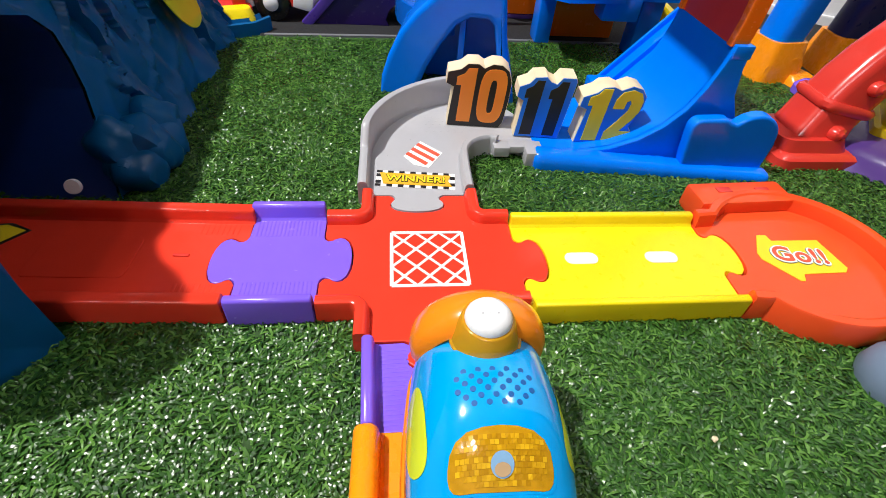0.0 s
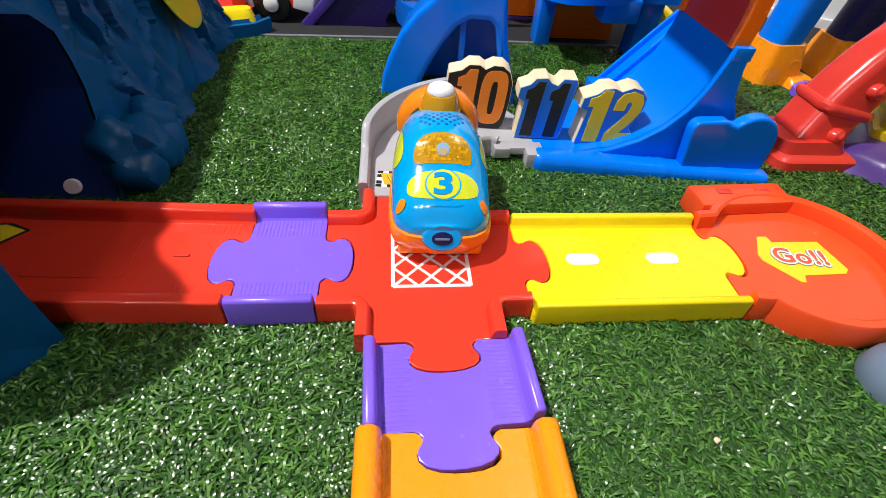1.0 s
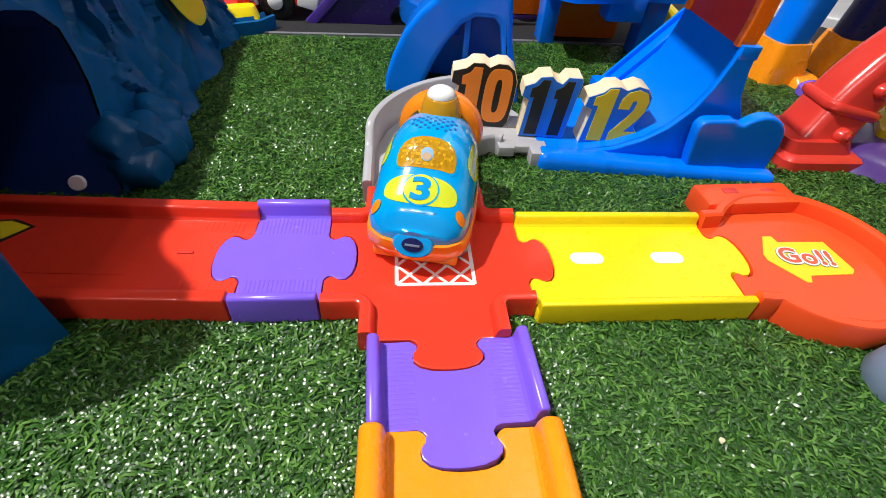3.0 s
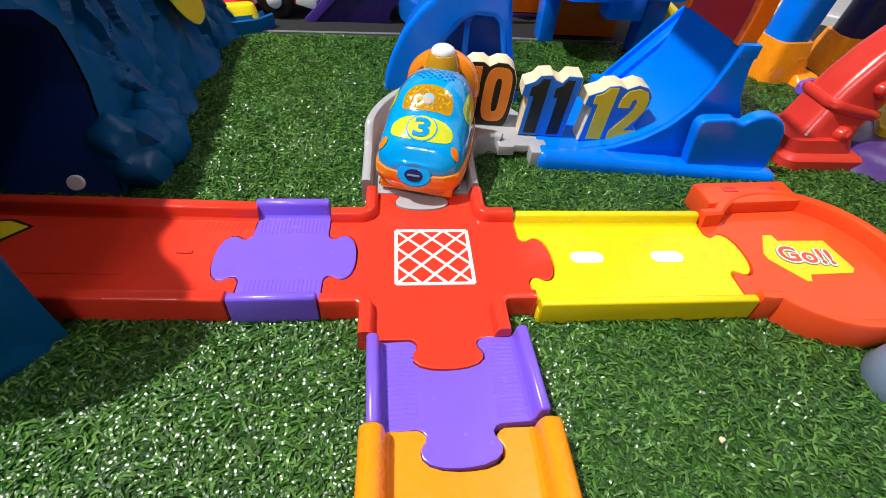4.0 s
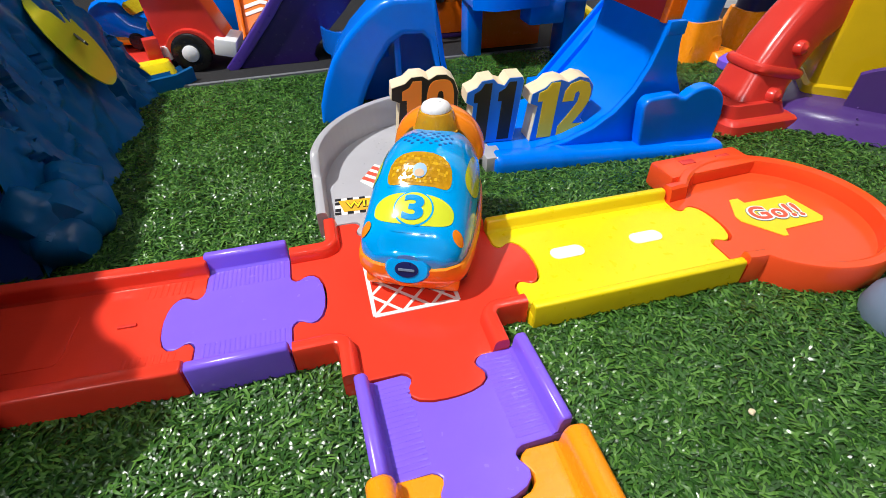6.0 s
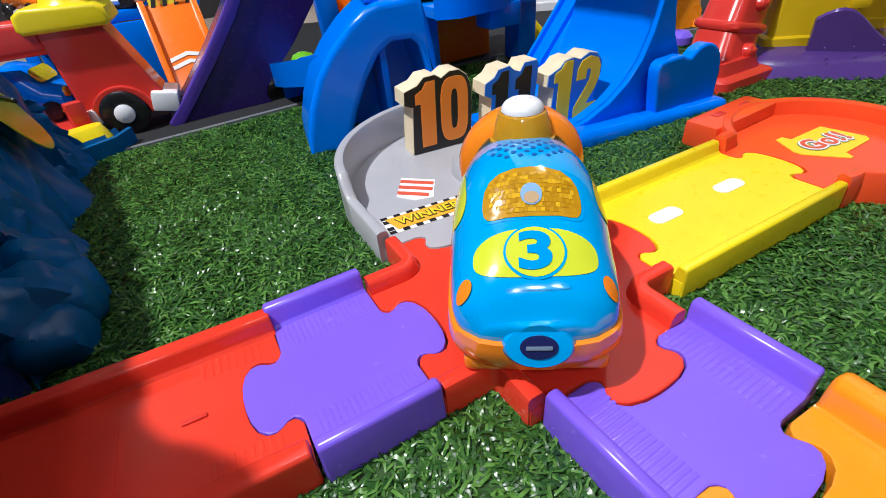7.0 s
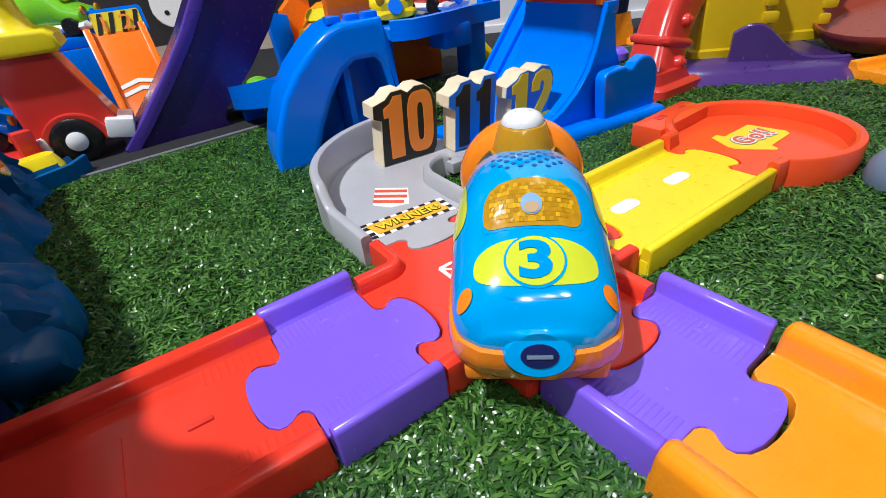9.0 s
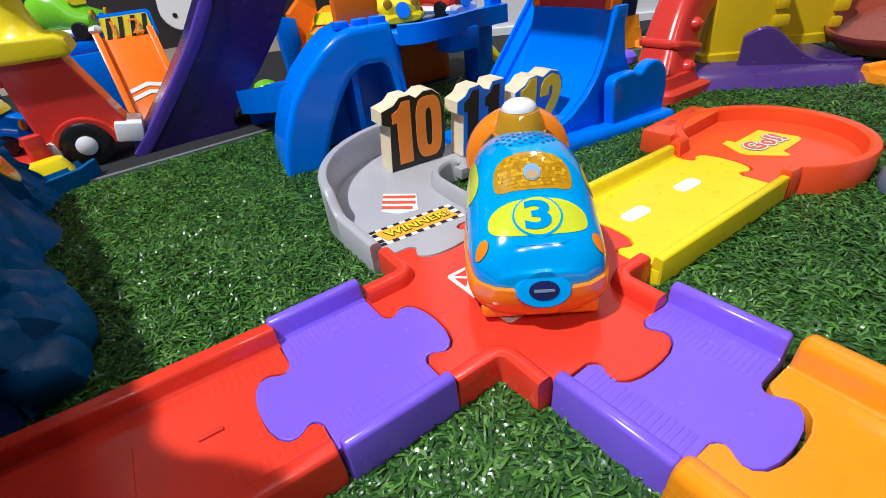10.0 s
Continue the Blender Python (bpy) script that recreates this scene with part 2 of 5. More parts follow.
# charcoal mat under the far toys, with a pale stitched edge
MAT_OUT = [(-1.2, 0.379), (-0.20, 0.399), (0.0, 0.408), (0.30, 0.405), (0.52, 0.31), (1.0, 0.02), (1.25, 0.18), (0.38, 0.82), (0.22, 0.92), (0.02, 1.05), (-1.2, 1.05)]
slab("mat", MAT, MAT_OUT, -0.0115, 0.004, "charcoal speckled carpet mat beyond the turf")
tagged(part("mat_binding", sweep([(-1.2, 0.380), (-0.20, 0.400), (0.0, 0.409), (0.30, 0.406), (0.52, 0.311), (1.0, 0.021)], [(-0.002, 0.0), (-0.002, 0.0045), (-0.001, 0.0055), (0.001, 0.0055), (0.0015, 0.0042)]), MAT_EDGE), "pale grey binding along the mat edge", "trim", kind="structure")

slab("ground", SOIL, [(-1.2, -1.4), (1.6, -1.4), (1.6, 0.0), (1.0, 0.018), (0.52, 0.306), (0.30, 0.402), (0.0, 0.405), (-0.20, 0.396), (-1.2, 0.376)], -0.011, 0.0030, "green backing of the artificial turf")


def turf():
    """Short curly turf blades, each a bent strip of its own."""
    rng = np.random.default_rng(4)
    def scatter(n, x0, x1, y0, y1, size):
        x, y = rng.uniform(x0, x1, n), rng.uniform(y0, y1, n)
        keep = (y < 0.399 - np.clip(x - 0.30, 0, 2) * 0.47 - np.clip(-x, 0, 0.2) * 0.04 - np.clip(-0.2 - x, 0, 1) * 0.02)
        return x[keep], y[keep], np.full(keep.sum(), size)
    sets = [scatter(215000, -0.30, 0.42, -0.24, 0.30, 0.9), scatter(48000, -0.30, 0.44, 0.26, 0.41, 0.95), scatter(34000, 0.40, 0.95, -0.35, 0.26, 1.15),
            scatter(9000, -0.75, -0.30, -0.35, 0.40, 1.4), scatter(14000, -0.34, 0.5, -0.45, -0.24, 1.2)]
    x, y, s = (np.concatenate(v) for v in zip(*sets))
    n = len(x)
    lie = 2.4 * np.sin(x * 47 + 1.4 * np.sin(y * 39)) + 2.1 * np.cos(y * 53 + 1.2 * np.sin(x * 61))
    a = lie + rng.normal(0, 1.0, n)
    curl = a + rng.uniform(-1.1, 1.1, n)
    ln = rng.uniform(0.0055, 0.0105, n) * s
    w = rng.uniform(0.00045, 0.00085, n) * s
    rise = rng.uniform(0.0, 0.75, n)
    lay = a + (curl - a) * 1.8
    p0 = np.stack([x, y, np.full(n, 0.0018)], 1)
    p1 = p0 + np.stack([np.cos(a), np.sin(a), 0.45 + rise], 1) * (ln * 0.34)[:, None]
    p2 = p1 + np.stack([np.cos(curl), np.sin(curl), 0.8 * rise - 0.25], 1) * (ln * 0.36)[:, None]
    p3 = p2 + np.stack([np.cos(lay), np.sin(lay), 0.2 * rise - 0.55], 1) * (ln * 0.34)[:, None]
    p3[:, 2] = np.maximum(p3[:, 2], 0.0032)
    def across(angle, width, tip):
        q = angle + np.pi / 2
        return np.stack([np.cos(q), np.sin(q), rng.uniform(-tip, tip, n)], 1) * width[:, None]
    s0, s1, s2, s3 = across(a, w * 0.8, 0.3), across((a + curl) / 2, w, 0.5), across((curl + lay) / 2, w, 0.6), across(lay, w * 0.35, 0.4)
    verts = np.stack([p0 - s0, p0 + s0, p1 - s1, p1 + s1, p2 - s2, p2 + s2, p3 - s3, p3 + s3], 1).reshape(-1, 3)
    base = (np.arange(n) * 8)[:, None, None]
    quads = (base + np.array([[0, 1, 3, 2], [2, 3, 5, 4], [4, 5, 7, 6]])[None]).reshape(-1)
    me = bpy.data.meshes.new("turf")
    me.vertices.add(len(verts))
    me.vertices.foreach_set("co", verts.astype(np.float32).ravel())
    me.loops.add(len(quads))
    me.loops.foreach_set("vertex_index", quads.astype(np.int32))
    me.polygons.add(len(quads) // 4)
    me.polygons.foreach_set("loop_start", np.arange(0, len(quads), 4, dtype=np.int32))
    me.polygons.foreach_set("loop_total", np.full(len(quads) // 4, 4, dtype=np.int32))
    me.update(calc_edges=True)
    me.validate()
    me.polygons.foreach_set("use_smooth", np.ones(len(me.polygons), dtype=bool))
    me.materials.append(TURF)
    tagged(new("turf", me), "glossy green artificial turf of short curly blades", "artificial grass", kind="stuff")


turf()

# ---- track pieces ----
ROAD, BASE, HALF = 0.013, 0.0035, 0.0425
KNOB = [(0, 0.0205), (0.0010, 0.0180), (0.0030, 0.0164), (0.0055, 0.0168), (0.0080, 0.0186), (0.0105, 0.0195), (0.0135, 0.0188), (0.0165, 0.0155), (0.0185, 0.0095), (0.0192, 0.003)]


def end_points(kind, shift=0.0):
    """Outline of one end as (outwards, sideways) from the left edge to the right."""
    half = KNOB if kind != "flat" else []
    k = {"knob": 1, "socket": -1, "flat": 1}[kind]
    g = 0.0004 if kind == "socket" else 0.0
    pts = [(k * (u + (g if u else 0)), v + g) for u, v in half]
    return [(u, v + shift) for u, v in pts + [(u, -v) for u, v in reversed(pts)]]


def straight_outline(length, start, end, half=HALF, shift0=0.0, shift1=0.0):
    """Runs along +x about the origin; start is its low-x end."""
    e = [(length / 2 + u, v) for u, v in end_points(end, shift1)]
    s = [(-length / 2 - u, -v) for u, v in end_points(start, -shift0)]
    return [(length / 2, half)] + e + [(length / 2, -half), (-length / 2, -half)] + s + [(-length / 2, half)]


def rail_profile(half, width, top, side, r=0.0017):
    """A rounded rail whose outer wall drops to the base; side +1 is on the left of the way."""
    o, i = half, half - width
    foot = 0.0022
    pts = [(o, BASE), (o, top - r), (o - r * 0.12, top - r * 0.55), (o - r * 0.45, top - r * 0.15), (o - r, top), (i + r, top), (i + r * 0.45, top - r * 0.15), (i + r * 0.1, top - r * 0.55), (i - 0.0003, top - r * 1.1),
           (i - 0.0009, ROAD + foot), (i - 0.0014, ROAD + foot * 0.4), (i - 0.0026, ROAD + 0.0001), (i - 0.003, ROAD - 0.001), (i - 0.003, BASE)]
    return [(side * a, z) for a, z in pts]


def rail_run(length, profile, inset=0.0011):
    """A rail along x whose ends are rounded off a little."""
    ca = sum(p[0] for p in profile) / len(profile)
    ends = ((0.0004, inset), (0.0004 + inset * 0.35, inset * 0.35), (0.0004 + inset, 0.0))
    stations = [(-length / 2 + a, b) for a, b in ends] + [(length / 2 - a, b) for a, b in reversed(ends)]
    bm = bmesh.new()
    rings = []
    for x, d in stations:
        row = []
        for a, z in profile:
            k = 1.0 if z > ROAD + 0.001 else 0.0
            row.append(bm.verts.new((x, a + (ca - a) / max(1e-6, abs(ca - a)) * min(d, abs(ca - a)) * 0.6 * k, z - d * k)))
        rings.append(row)
    m = len(profile)
    for r0, r1 in zip(rings, rings[1:]):
        for j in range(m):
            bm.faces.new((r0[j], r0[(j + 1) % m], r1[(j + 1) % m], r1[j]))
    bm.faces.new(rings[0][::-1])
    bm.faces.new(rings[-1])
    return bm


def straight_track(name, label, mat, place, length, start, end, half=HALF, top=0.022, ribs=None, rail_w=0.009, shift0=0.0, shift1=0.0, crown=0.0017):
    t = thing(name, label, "toy track", pose(*place))
    part("road", prism(straight_outline(length, start, end, half - 0.001, shift0, shift1), BASE, ROAD, 0.0007), mat, t)
    for side in (1, -1):
        part("rail", rail_run(length, rail_profile(half, rail_w, top, side, crown), max(0.0011, crown * 0.5)), mat, t)
    if ribs:
        count, reach = ribs
        for side in (1, -1):
            bm = bmesh.new()
            for k in range(count):
                x = -length / 2 + 0.003 + (length - 0.006) * (k + 0.5) / count
                y0, y1 = side * (half - rail_w - 0.001), side * (half - rail_w - reach)
                b2 = box(x - 0.0010, x + 0.0010, min(y0, y1), max(y0, y1), ROAD - 0.001, ROAD + 0.00022, 0.0005, 2)
                me = bpy.data.meshes.new("rib")
                b2.to_mesh(me)
                b2.free()
                bm.from_mesh(me)
                bpy.data.meshes.remove(me)
            part("grip_ribs", bm, mat, t)
    return t


connector = straight_track("track_connector", "violet plastic toy track connector with ribbed road beside the rock", PURPLE, (-0.0953, 0.0012, 0, 0, 0, 0), 0.0495, "knob", "knob", 0.0450, 0.0245, (17, 0.0185), 0.0062, -0.0010, -0.0010, 0.0023)
connector_b = straight_track("track_connector", "violet plastic toy track connector with ribbed road before the orange track", PURPLE, (0.0030, -0.0905, 0, 0, 0, -88), 0.0505, "socket", "knob", 0.0440, 0.0240, (17, 0.0185), 0.0062, -0.0004, 0.0, 0.0023)
red_track = straight_track("straight_track", "glossy red straight toy track running under the rock", RED, (-0.2133, 0.0052, 0, 0, 0, -2.5), 0.188, "flat", "socket", 0.0440, 0.0225, None, 0.0085, 0.0, -0.0012)
yellow_track = straight_track("straight_track", "yellow straight toy track with two white lane dashes", YELLOW, (0.1270, -0.0062, 0, 0, 0, 0), 0.1376, "socket", "knob", 0.0430, 0.0215, None, 0.0058, 0.0028, 0.0058)
orange_track = straight_track("straight_track", "orange straight toy track with thick rounded rails", ORANGE, (0.0034, -0.2058, 0, 0, 0, -90.5), 0.178, "socket", "flat", 0.0475, 0.0268, None, 0.0115, 0.0006, 0.0, 0.0048)
for x in (-0.0255, 0.0312):
    part("lane_dash", prism([(x + a, b + 0.0032) for a, b in rounded(0.023, 0.0105, 0.005)], ROAD - 0.0004, ROAD + 0.0005), STICKER_WHITE, yellow_track, "white lane dash")
part("road_slot", moved(box(-0.005, 0.005, -0.0012, 0.0012, ROAD - 0.0006, ROAD + 0.0012, 0.0008), pose(0.0555, 0.002, 0)), DEEP_RED, red_track)
for side in (1, -1):
    bm = bmesh.new()
    for k in range(8):
        x = 0.0605 + 0.0034 * k
        moved_box = box(x - 0.0010, x + 0.0010, min(side * 0.0215, side * 0.0325), max(side * 0.0215, side * 0.0325), ROAD - 0.001, ROAD + 0.0002, 0.0004, 2)
        me = bpy.data.meshes.new("rib")
        moved_box.to_mesh(me)
        moved_box.free()
        bm.from_mesh(me)
        bpy.data.meshes.remove(me)
    part("grip_ribs", bm, RED, red_track)
part("raised_panel", prism([(x - 0.002, y) for x, y in rounded(0.060, 0.036, 0.004)], ROAD - 0.001, ROAD + 0.0005, 0.0004), RED, red_track)
part("arrow_sticker", prism([(-0.062, 0.027), (-0.048, 0.022), (-0.058, 0.010), (-0.075, 0.006), (-0.080, 0.024)], ROAD - 0.0004, ROAD + 0.0004), STICKER_YELLOW, red_track, "yellow arrow sticker")
part("arrow_outline", prism([(-0.060, 0.029), (-0.045, 0.0225), (-0.057, 0.0075), (-0.077, 0.004), (-0.083, 0.026)], ROAD - 0.0006, ROAD + 0.0002), BLACK, red_track)


def crossing():
    t = thing("crossroads_track", "glossy red toy crossroads with a white lattice sticker", "toy track", pose(-0.0045, -0.0005, 0, 0, 0, 0))
    h = HALF - 0.001
    reach = (0.0622, 0.0663, 0.0655, 0.0645)
    pts = []
    for k, (kind, shift) in enumerate((("knob", -0.0028), ("socket", 0.0020), ("socket", -0.0006), ("knob", 0.0062))):
        r = reach[k]
        c, s = [(1, 0), (0, 1), (-1, 0), (0, -1)][k]
        e = [(r, -h)] + [(r + u, v) for u, v in reversed(end_points(kind, shift))] + [(r, h)]
        pts += [(c * u - s * v, s * u + c * v) for u, v in e]
        pts.append((c * h - s * h, s * h + c * h))
    part("road", prism(pts, BASE, ROAD, 0.0009), RED, t)
    for k in range(4):
        m = pose(0, 0, 0, 0, 0, 90 * k)
        path = [(reach[k] - 0.0004, HALF - 0.004), (HALF + 0.004, HALF - 0.004)] + arc(HALF + 0.003, HALF + 0.003, 0.007, 268, 182, 8) + [(HALF - 0.004, HALF + 0.004), (HALF - 0.004, reach[(k + 1) % 4] - 0.0004)]
        prof = [(-0.004, BASE), (-0.004, 0.0185), (-0.0035, 0.0198), (-0.0022, 0.0205), (0.0018, 0.0205), (0.0032, 0.0196), (0.004, 0.018), (0.0052, ROAD - 0.0006), (0.0052, BASE)]
        part("corner_rail", moved(sweep(path, prof), m), RED, t)
    thing_part_lattice(t)
    return t


def thing_part_lattice(t):
    bm = bmesh.new()
    a = 0.0242
    def bar(p, q, w, up):
        p, q = Vector(p), Vector(q)
        d = (q - p).normalized()
        nrm = Vector((-d.y, d.x)) * w / 2
        vs = [bm.verts.new((*c, z)) for z in (ROAD - 0.0003 + up, ROAD + 0.0004 + up) for c in (p - nrm, q - nrm, q + nrm, p + nrm)]
        for f in ((0, 1, 2, 3), (4, 5, 6, 7), (0, 1, 5, 4), (1, 2, 6, 5), (2, 3, 7, 6), (3, 0, 4, 7)):
            bm.faces.new([vs[i] for i in f])
    for p, q in (((-a, -a), (a, -a)), ((a, -a), (a, a)), ((a, a), (-a, a)), ((-a, a), (-a, -a))):
        bar(p, q, 0.0023, 0.00008 if p[0] == q[0] else 0.00016)
    n = 3
    for k in range(-n + 1, n):
        c = 2 * a * k / n
        lo, hi = max(-a, -a - c), min(a, a - c)
        bar((lo, lo + c), (hi, hi + c), 0.0018, 0.0)
        bar((lo, -lo - c), (hi, -hi - c), 0.0018, -0.00008)
    part("lattice_sticker", moved(bm, pose(0.0030, 0.0002, 0)), STICKER_WHITE, t, "white crosshatched box sticker", smooth=False)


cross = crossing()


def turnaround():
    t = thing("turnaround_track", "round orange-red toy track end with a raised rim and speech-bubble sticker", "toy track", pose(0.2588, -0.0068, 0, 0, 0, 0))
    R = 0.067
    sock = [(-0.0622 + (u + 0.0008 if u else 0), v + 0.0062 + (0.0008 if v > 0 else -0.0008)) for u, v in end_points("knob")]
    outline = arc(0, 0, R - 0.001, -141, 141, 40) + [(-0.0622, 0.0415)] + sock + [(-0.0622, -0.0415)]
    part("road", prism(outline, BASE, ROAD, 0.0009), RED_ORANGE, t)
    path = [(-0.0620, -0.0385), (-0.055, -0.0395)] + arc(0, 0, R - 0.004, -141, 141, 48) + [(-0.055, 0.0395), (-0.0620, 0.0385)]
    part("rim", sweep(path, [(-0.004, BASE), (-0.004, 0.0225), (-0.003, 0.024), (0.0015, 0.0245), (0.0035, 0.023), (0.005, ROAD - 0.0005), (0.005, BASE)]), RED_ORANGE, t)
    lug = part("lug", moved(box(-0.0395, 0.0395, -0.013, 0.013, BASE, 0.0235, 0.003), pose(-0.0125, 0.064, 0, 0, 0, 3)), RED_ORANGE, t)
    for x in (-0.0262, 0.0062):
        part("lug_slot", moved(box(-0.006, 0.006, -0.003, 0.003, 0.0205, 0.0240, 0.0005), pose(x, 0.066, 0, 0, 0, 3)), DEEP_RED, t)
    bub = [(-0.018, 0.0245), (-0.011, 0.0245), (-0.01, 0.0185), (0.026, 0.0185), (0.03, -0.0095), (0.026, -0.0135), (-0.006, -0.0145), (-0.009, -0.0205), (-0.012, -0.0205), (-0.028, 0.0005), (-0.028, 0.0065)]
    part("bubble_sticker", prism(bub, ROAD - 0.0004, ROAD + 0.0005), STICKER_YELLOW, t, "yellow speech-bubble sticker", smooth=False)
    for w, mat, z, nm in ((0.092, STONE, 0.0008, "word_outline"), (0.078, STICKER_WHITE, 0.0011, "word_halo"), (0.020, STICKER_RED, 0.0014, "word")):
        part(nm, moved(letters("Go!!", 0.0200, 0.0003, w, 1.0, 1.08), pose(0.0010, 0.0030, ROAD + z, 0, 0, -7)), mat, t, smooth=False)
    return t


turnaround()


def grey_curve():
    t = thing("curved_track", "grey plastic toy track bend with a checkered banner sticker", "toy track")
    cx, cy = 0.062, 0.113
    x0 = -0.0065
    e = [(x0 + v, 0.0668 - u) for u, v in end_points("knob")]
    road = [(x0 + 0.041, 0.0668)] + e + [(x0 - 0.041, 0.0668), (x0 - 0.041, cy)] + arc(cx, cy, 0.107, 180, 96, 18) + [(0.078, cy + 0.105), (0.104, cy + 0.062), (0.104, 0.1335), (0.066, 0.138)] + arc(cx, cy, 0.027, 90, 180, 8)
    part("road", prism(road, BASE, ROAD, 0.0008), GREY, t)
    wall = [(x0 - 0.040, 0.0672), (x0 - 0.040, 0.085), (x0 - 0.040, cy - 0.01)] + arc(cx, cy, 0.1085, 180, 92, 26)
    def prof(s):
        k = min(1, max(0, (s - 0.10) / 0.10))
        top = 0.0245 + (0.0385 - 0.0245) * k * k * (3 - 2 * k)
        return [(0.004, BASE), (0.004, top - 0.0016), (0.0030, top - 0.0004), (0.0015, top), (-0.0005, top), (-0.0022, top - 0.0006), (-0.003, top - 0.002), (-0.0042, ROAD), (-0.0042, BASE)]
    dense = []
    for p, q in zip(wall, wall[1:]):
        dense += [tuple(Vector(p).lerp(Vector(q), i / 4)) for i in range(4)]
    part("outer_wall", sweep(dense + [wall[-1]], prof), GREY, t)
    inner = [(x0 + 0.040, 0.0672), (x0 + 0.040, 0.09), (x0 + 0.0405, 0.104)] + arc(cx, cy, 0.0275, 172, 92, 10) + [(0.066, 0.1375)]
    part("inner_rail", sweep(inner, [(0.0045, BASE), (0.0045, ROAD), (0.0032, 0.021), (0.002, 0.0225), (-0.0015, 0.0225), (-0.003, 0.0212), (-0.0036, 0.019), (-0.0036, BASE)]), GREY, t)
    part("hook", box(0.062, 0.076, 0.1265, 0.140, 0.008, 0.017, 0.001), GREY, t)
    part("hook", box(0.089, 0.1045, 0.118, 0.139, 0.0035, 0.017, 0.001), GREY, t)
    part("hook", box(0.070, 0.100, 0.129, 0.140, 0.0105, 0.0168, 0.001), GREY, t)
    # fine studs on the far road
    bm = bmesh.new()
    for i in range(7):
        for j in range(5):
            b2 = moved(lathe([(0.0011, 0), (0.0008, 0.0002), (0.0, 0.00025)], 6), pose(0.006 + i * 0.0065 + (j % 2) * 0.003, 0.160 + j * 0.006, ROAD))
            me = bpy.data.meshes.new("stud")
            b2.to_mesh(me)
            b2.free()
            bm.from_mesh(me)
            bpy.data.meshes.remove(me)
    tagged(part("grip_studs", bm, GREY, t), kind="stuff")
    # striped chevron patch
    patch = [(x - 0.0035, y - 0.0035) for x, y in ((-0.012, 0.122), (0.003, 0.1455), (0.021, 0.1275), (0.008, 0.1055), (-0.004, 0.110))]
    part("stripe_patch", prism(patch, ROAD - 0.0004, ROAD + 0.0004), STICKER_WHITE, t, "white striped shield sticker", smooth=False)
    for k in range(3):
        c0 = Vector((-0.0153, 0.1190)).lerp(Vector((-0.0005, 0.1418)), 0.10 + 0.31 * k)
        d = Vector((0.0178, -0.0178)) * (0.90 if k == 0 else 0.985)
        w = Vector((0.0023, 0.0035))
        q = [c0, c0 + d, c0 + d + w, c0 + w]
        part("stripe", prism([tuple(v) for v in q], ROAD, ROAD + 0.0007), STICKER_RED, t, smooth=False)
    # checkered banner
    m = pose(-0.0068, 0.0853, 0, 0, 0, -4.6)
    part("banner", moved(box(-0.031, 0.031, -0.0105, 0.0105, ROAD - 0.0003, ROAD + 0.0004), m), STICKER_WHITE, t, "white checkered banner sticker", smooth=False)
    ch = bmesh.new()
    for row in range(2):
        for k in range(14):
            for sy in (1, -1):
                if (k + row) % 2 == 0 and row == 0:
                    x = -0.031 + k * 0.0044
                    y = sy * 0.0088
                    vs = [ch.verts.new((x + a, y + b, ROAD + 0.0006)) for a, b in ((0, -0.0016), (0.0044, -0.0016), (0.0044, 0.0016), (0, 0.0016))]
                    ch.faces.new(vs)
    for sx in (-1, 1):
        for k in range(2):
            x, y = sx * 0.0288, -0.0045 + 0.0085 * k
            vs = [ch.verts.new((x + a, y + b, ROAD + 0.0006)) for a, b in ((-0.0021, -0.002), (0.0021, -0.002), (0.0021, 0.002), (-0.0021, 0.002))]
            ch.faces.new(vs)
    part("checks", moved(ch, m), BLACK, t, smooth=False)
    band = [(-0.0285, 0.0072), (0.0275, 0.0072), (0.0255, 0.0), (0.0285, -0.0072), (-0.0245, -0.0072), (-0.0265, 0.0)]
    part("banner_band", moved(prism(band, ROAD, ROAD + 0.0008), m), material("amber_sticker", (0.80, 0.42, 0.03), 0.35), t, smooth=False)
    part("word_outline", moved(letters("WINNER!", 0.0105, 0.0003, 0.06, 1.02, 1.02), m @ pose(0, 0, ROAD + 0.0009)), BLACK, t, smooth=False)
    part("word", moved(letters("WINNER!", 0.0105, 0.0003, 0.02, 1.02, 1.02), m @ pose(0, 0, ROAD + 0.0012)), STICKER_YELLOW, t, smooth=False)
    return t


grey_curve()


# ---- number blocks ----
def fitted_letters(text, w, h, depth, weight, spacing=1.0):
    bm = letters(text, 0.05, depth, weight, 1.0, spacing)
    xs = [v.co.x for v in bm.verts]
    ys = [v.co.y for v in bm.verts]
    return moved(bm, Matrix.Diagonal((w / (max(xs) - min(xs)), h / (max(ys) - min(ys)), 1, 1)))


def shrink(points, d):
    """Outline moved inwards by d."""
    n, out = len(points), []
    for i in range(n):
        a, b, c = Vector(points[i - 1]), Vector(points[i]), Vector(points[(i + 1) % n])
        n1 = Vector((-(b - a).y, (b - a).x)).normalized()
        n2 = Vector((-(c - b).y, (c - b).x)).normalized()
        m = (n1 + n2)
        m = m / max(0.5, m.length_squared / 2) if m.length > 0.1 else n1
        out.append(tuple(b + m * d))
    return out


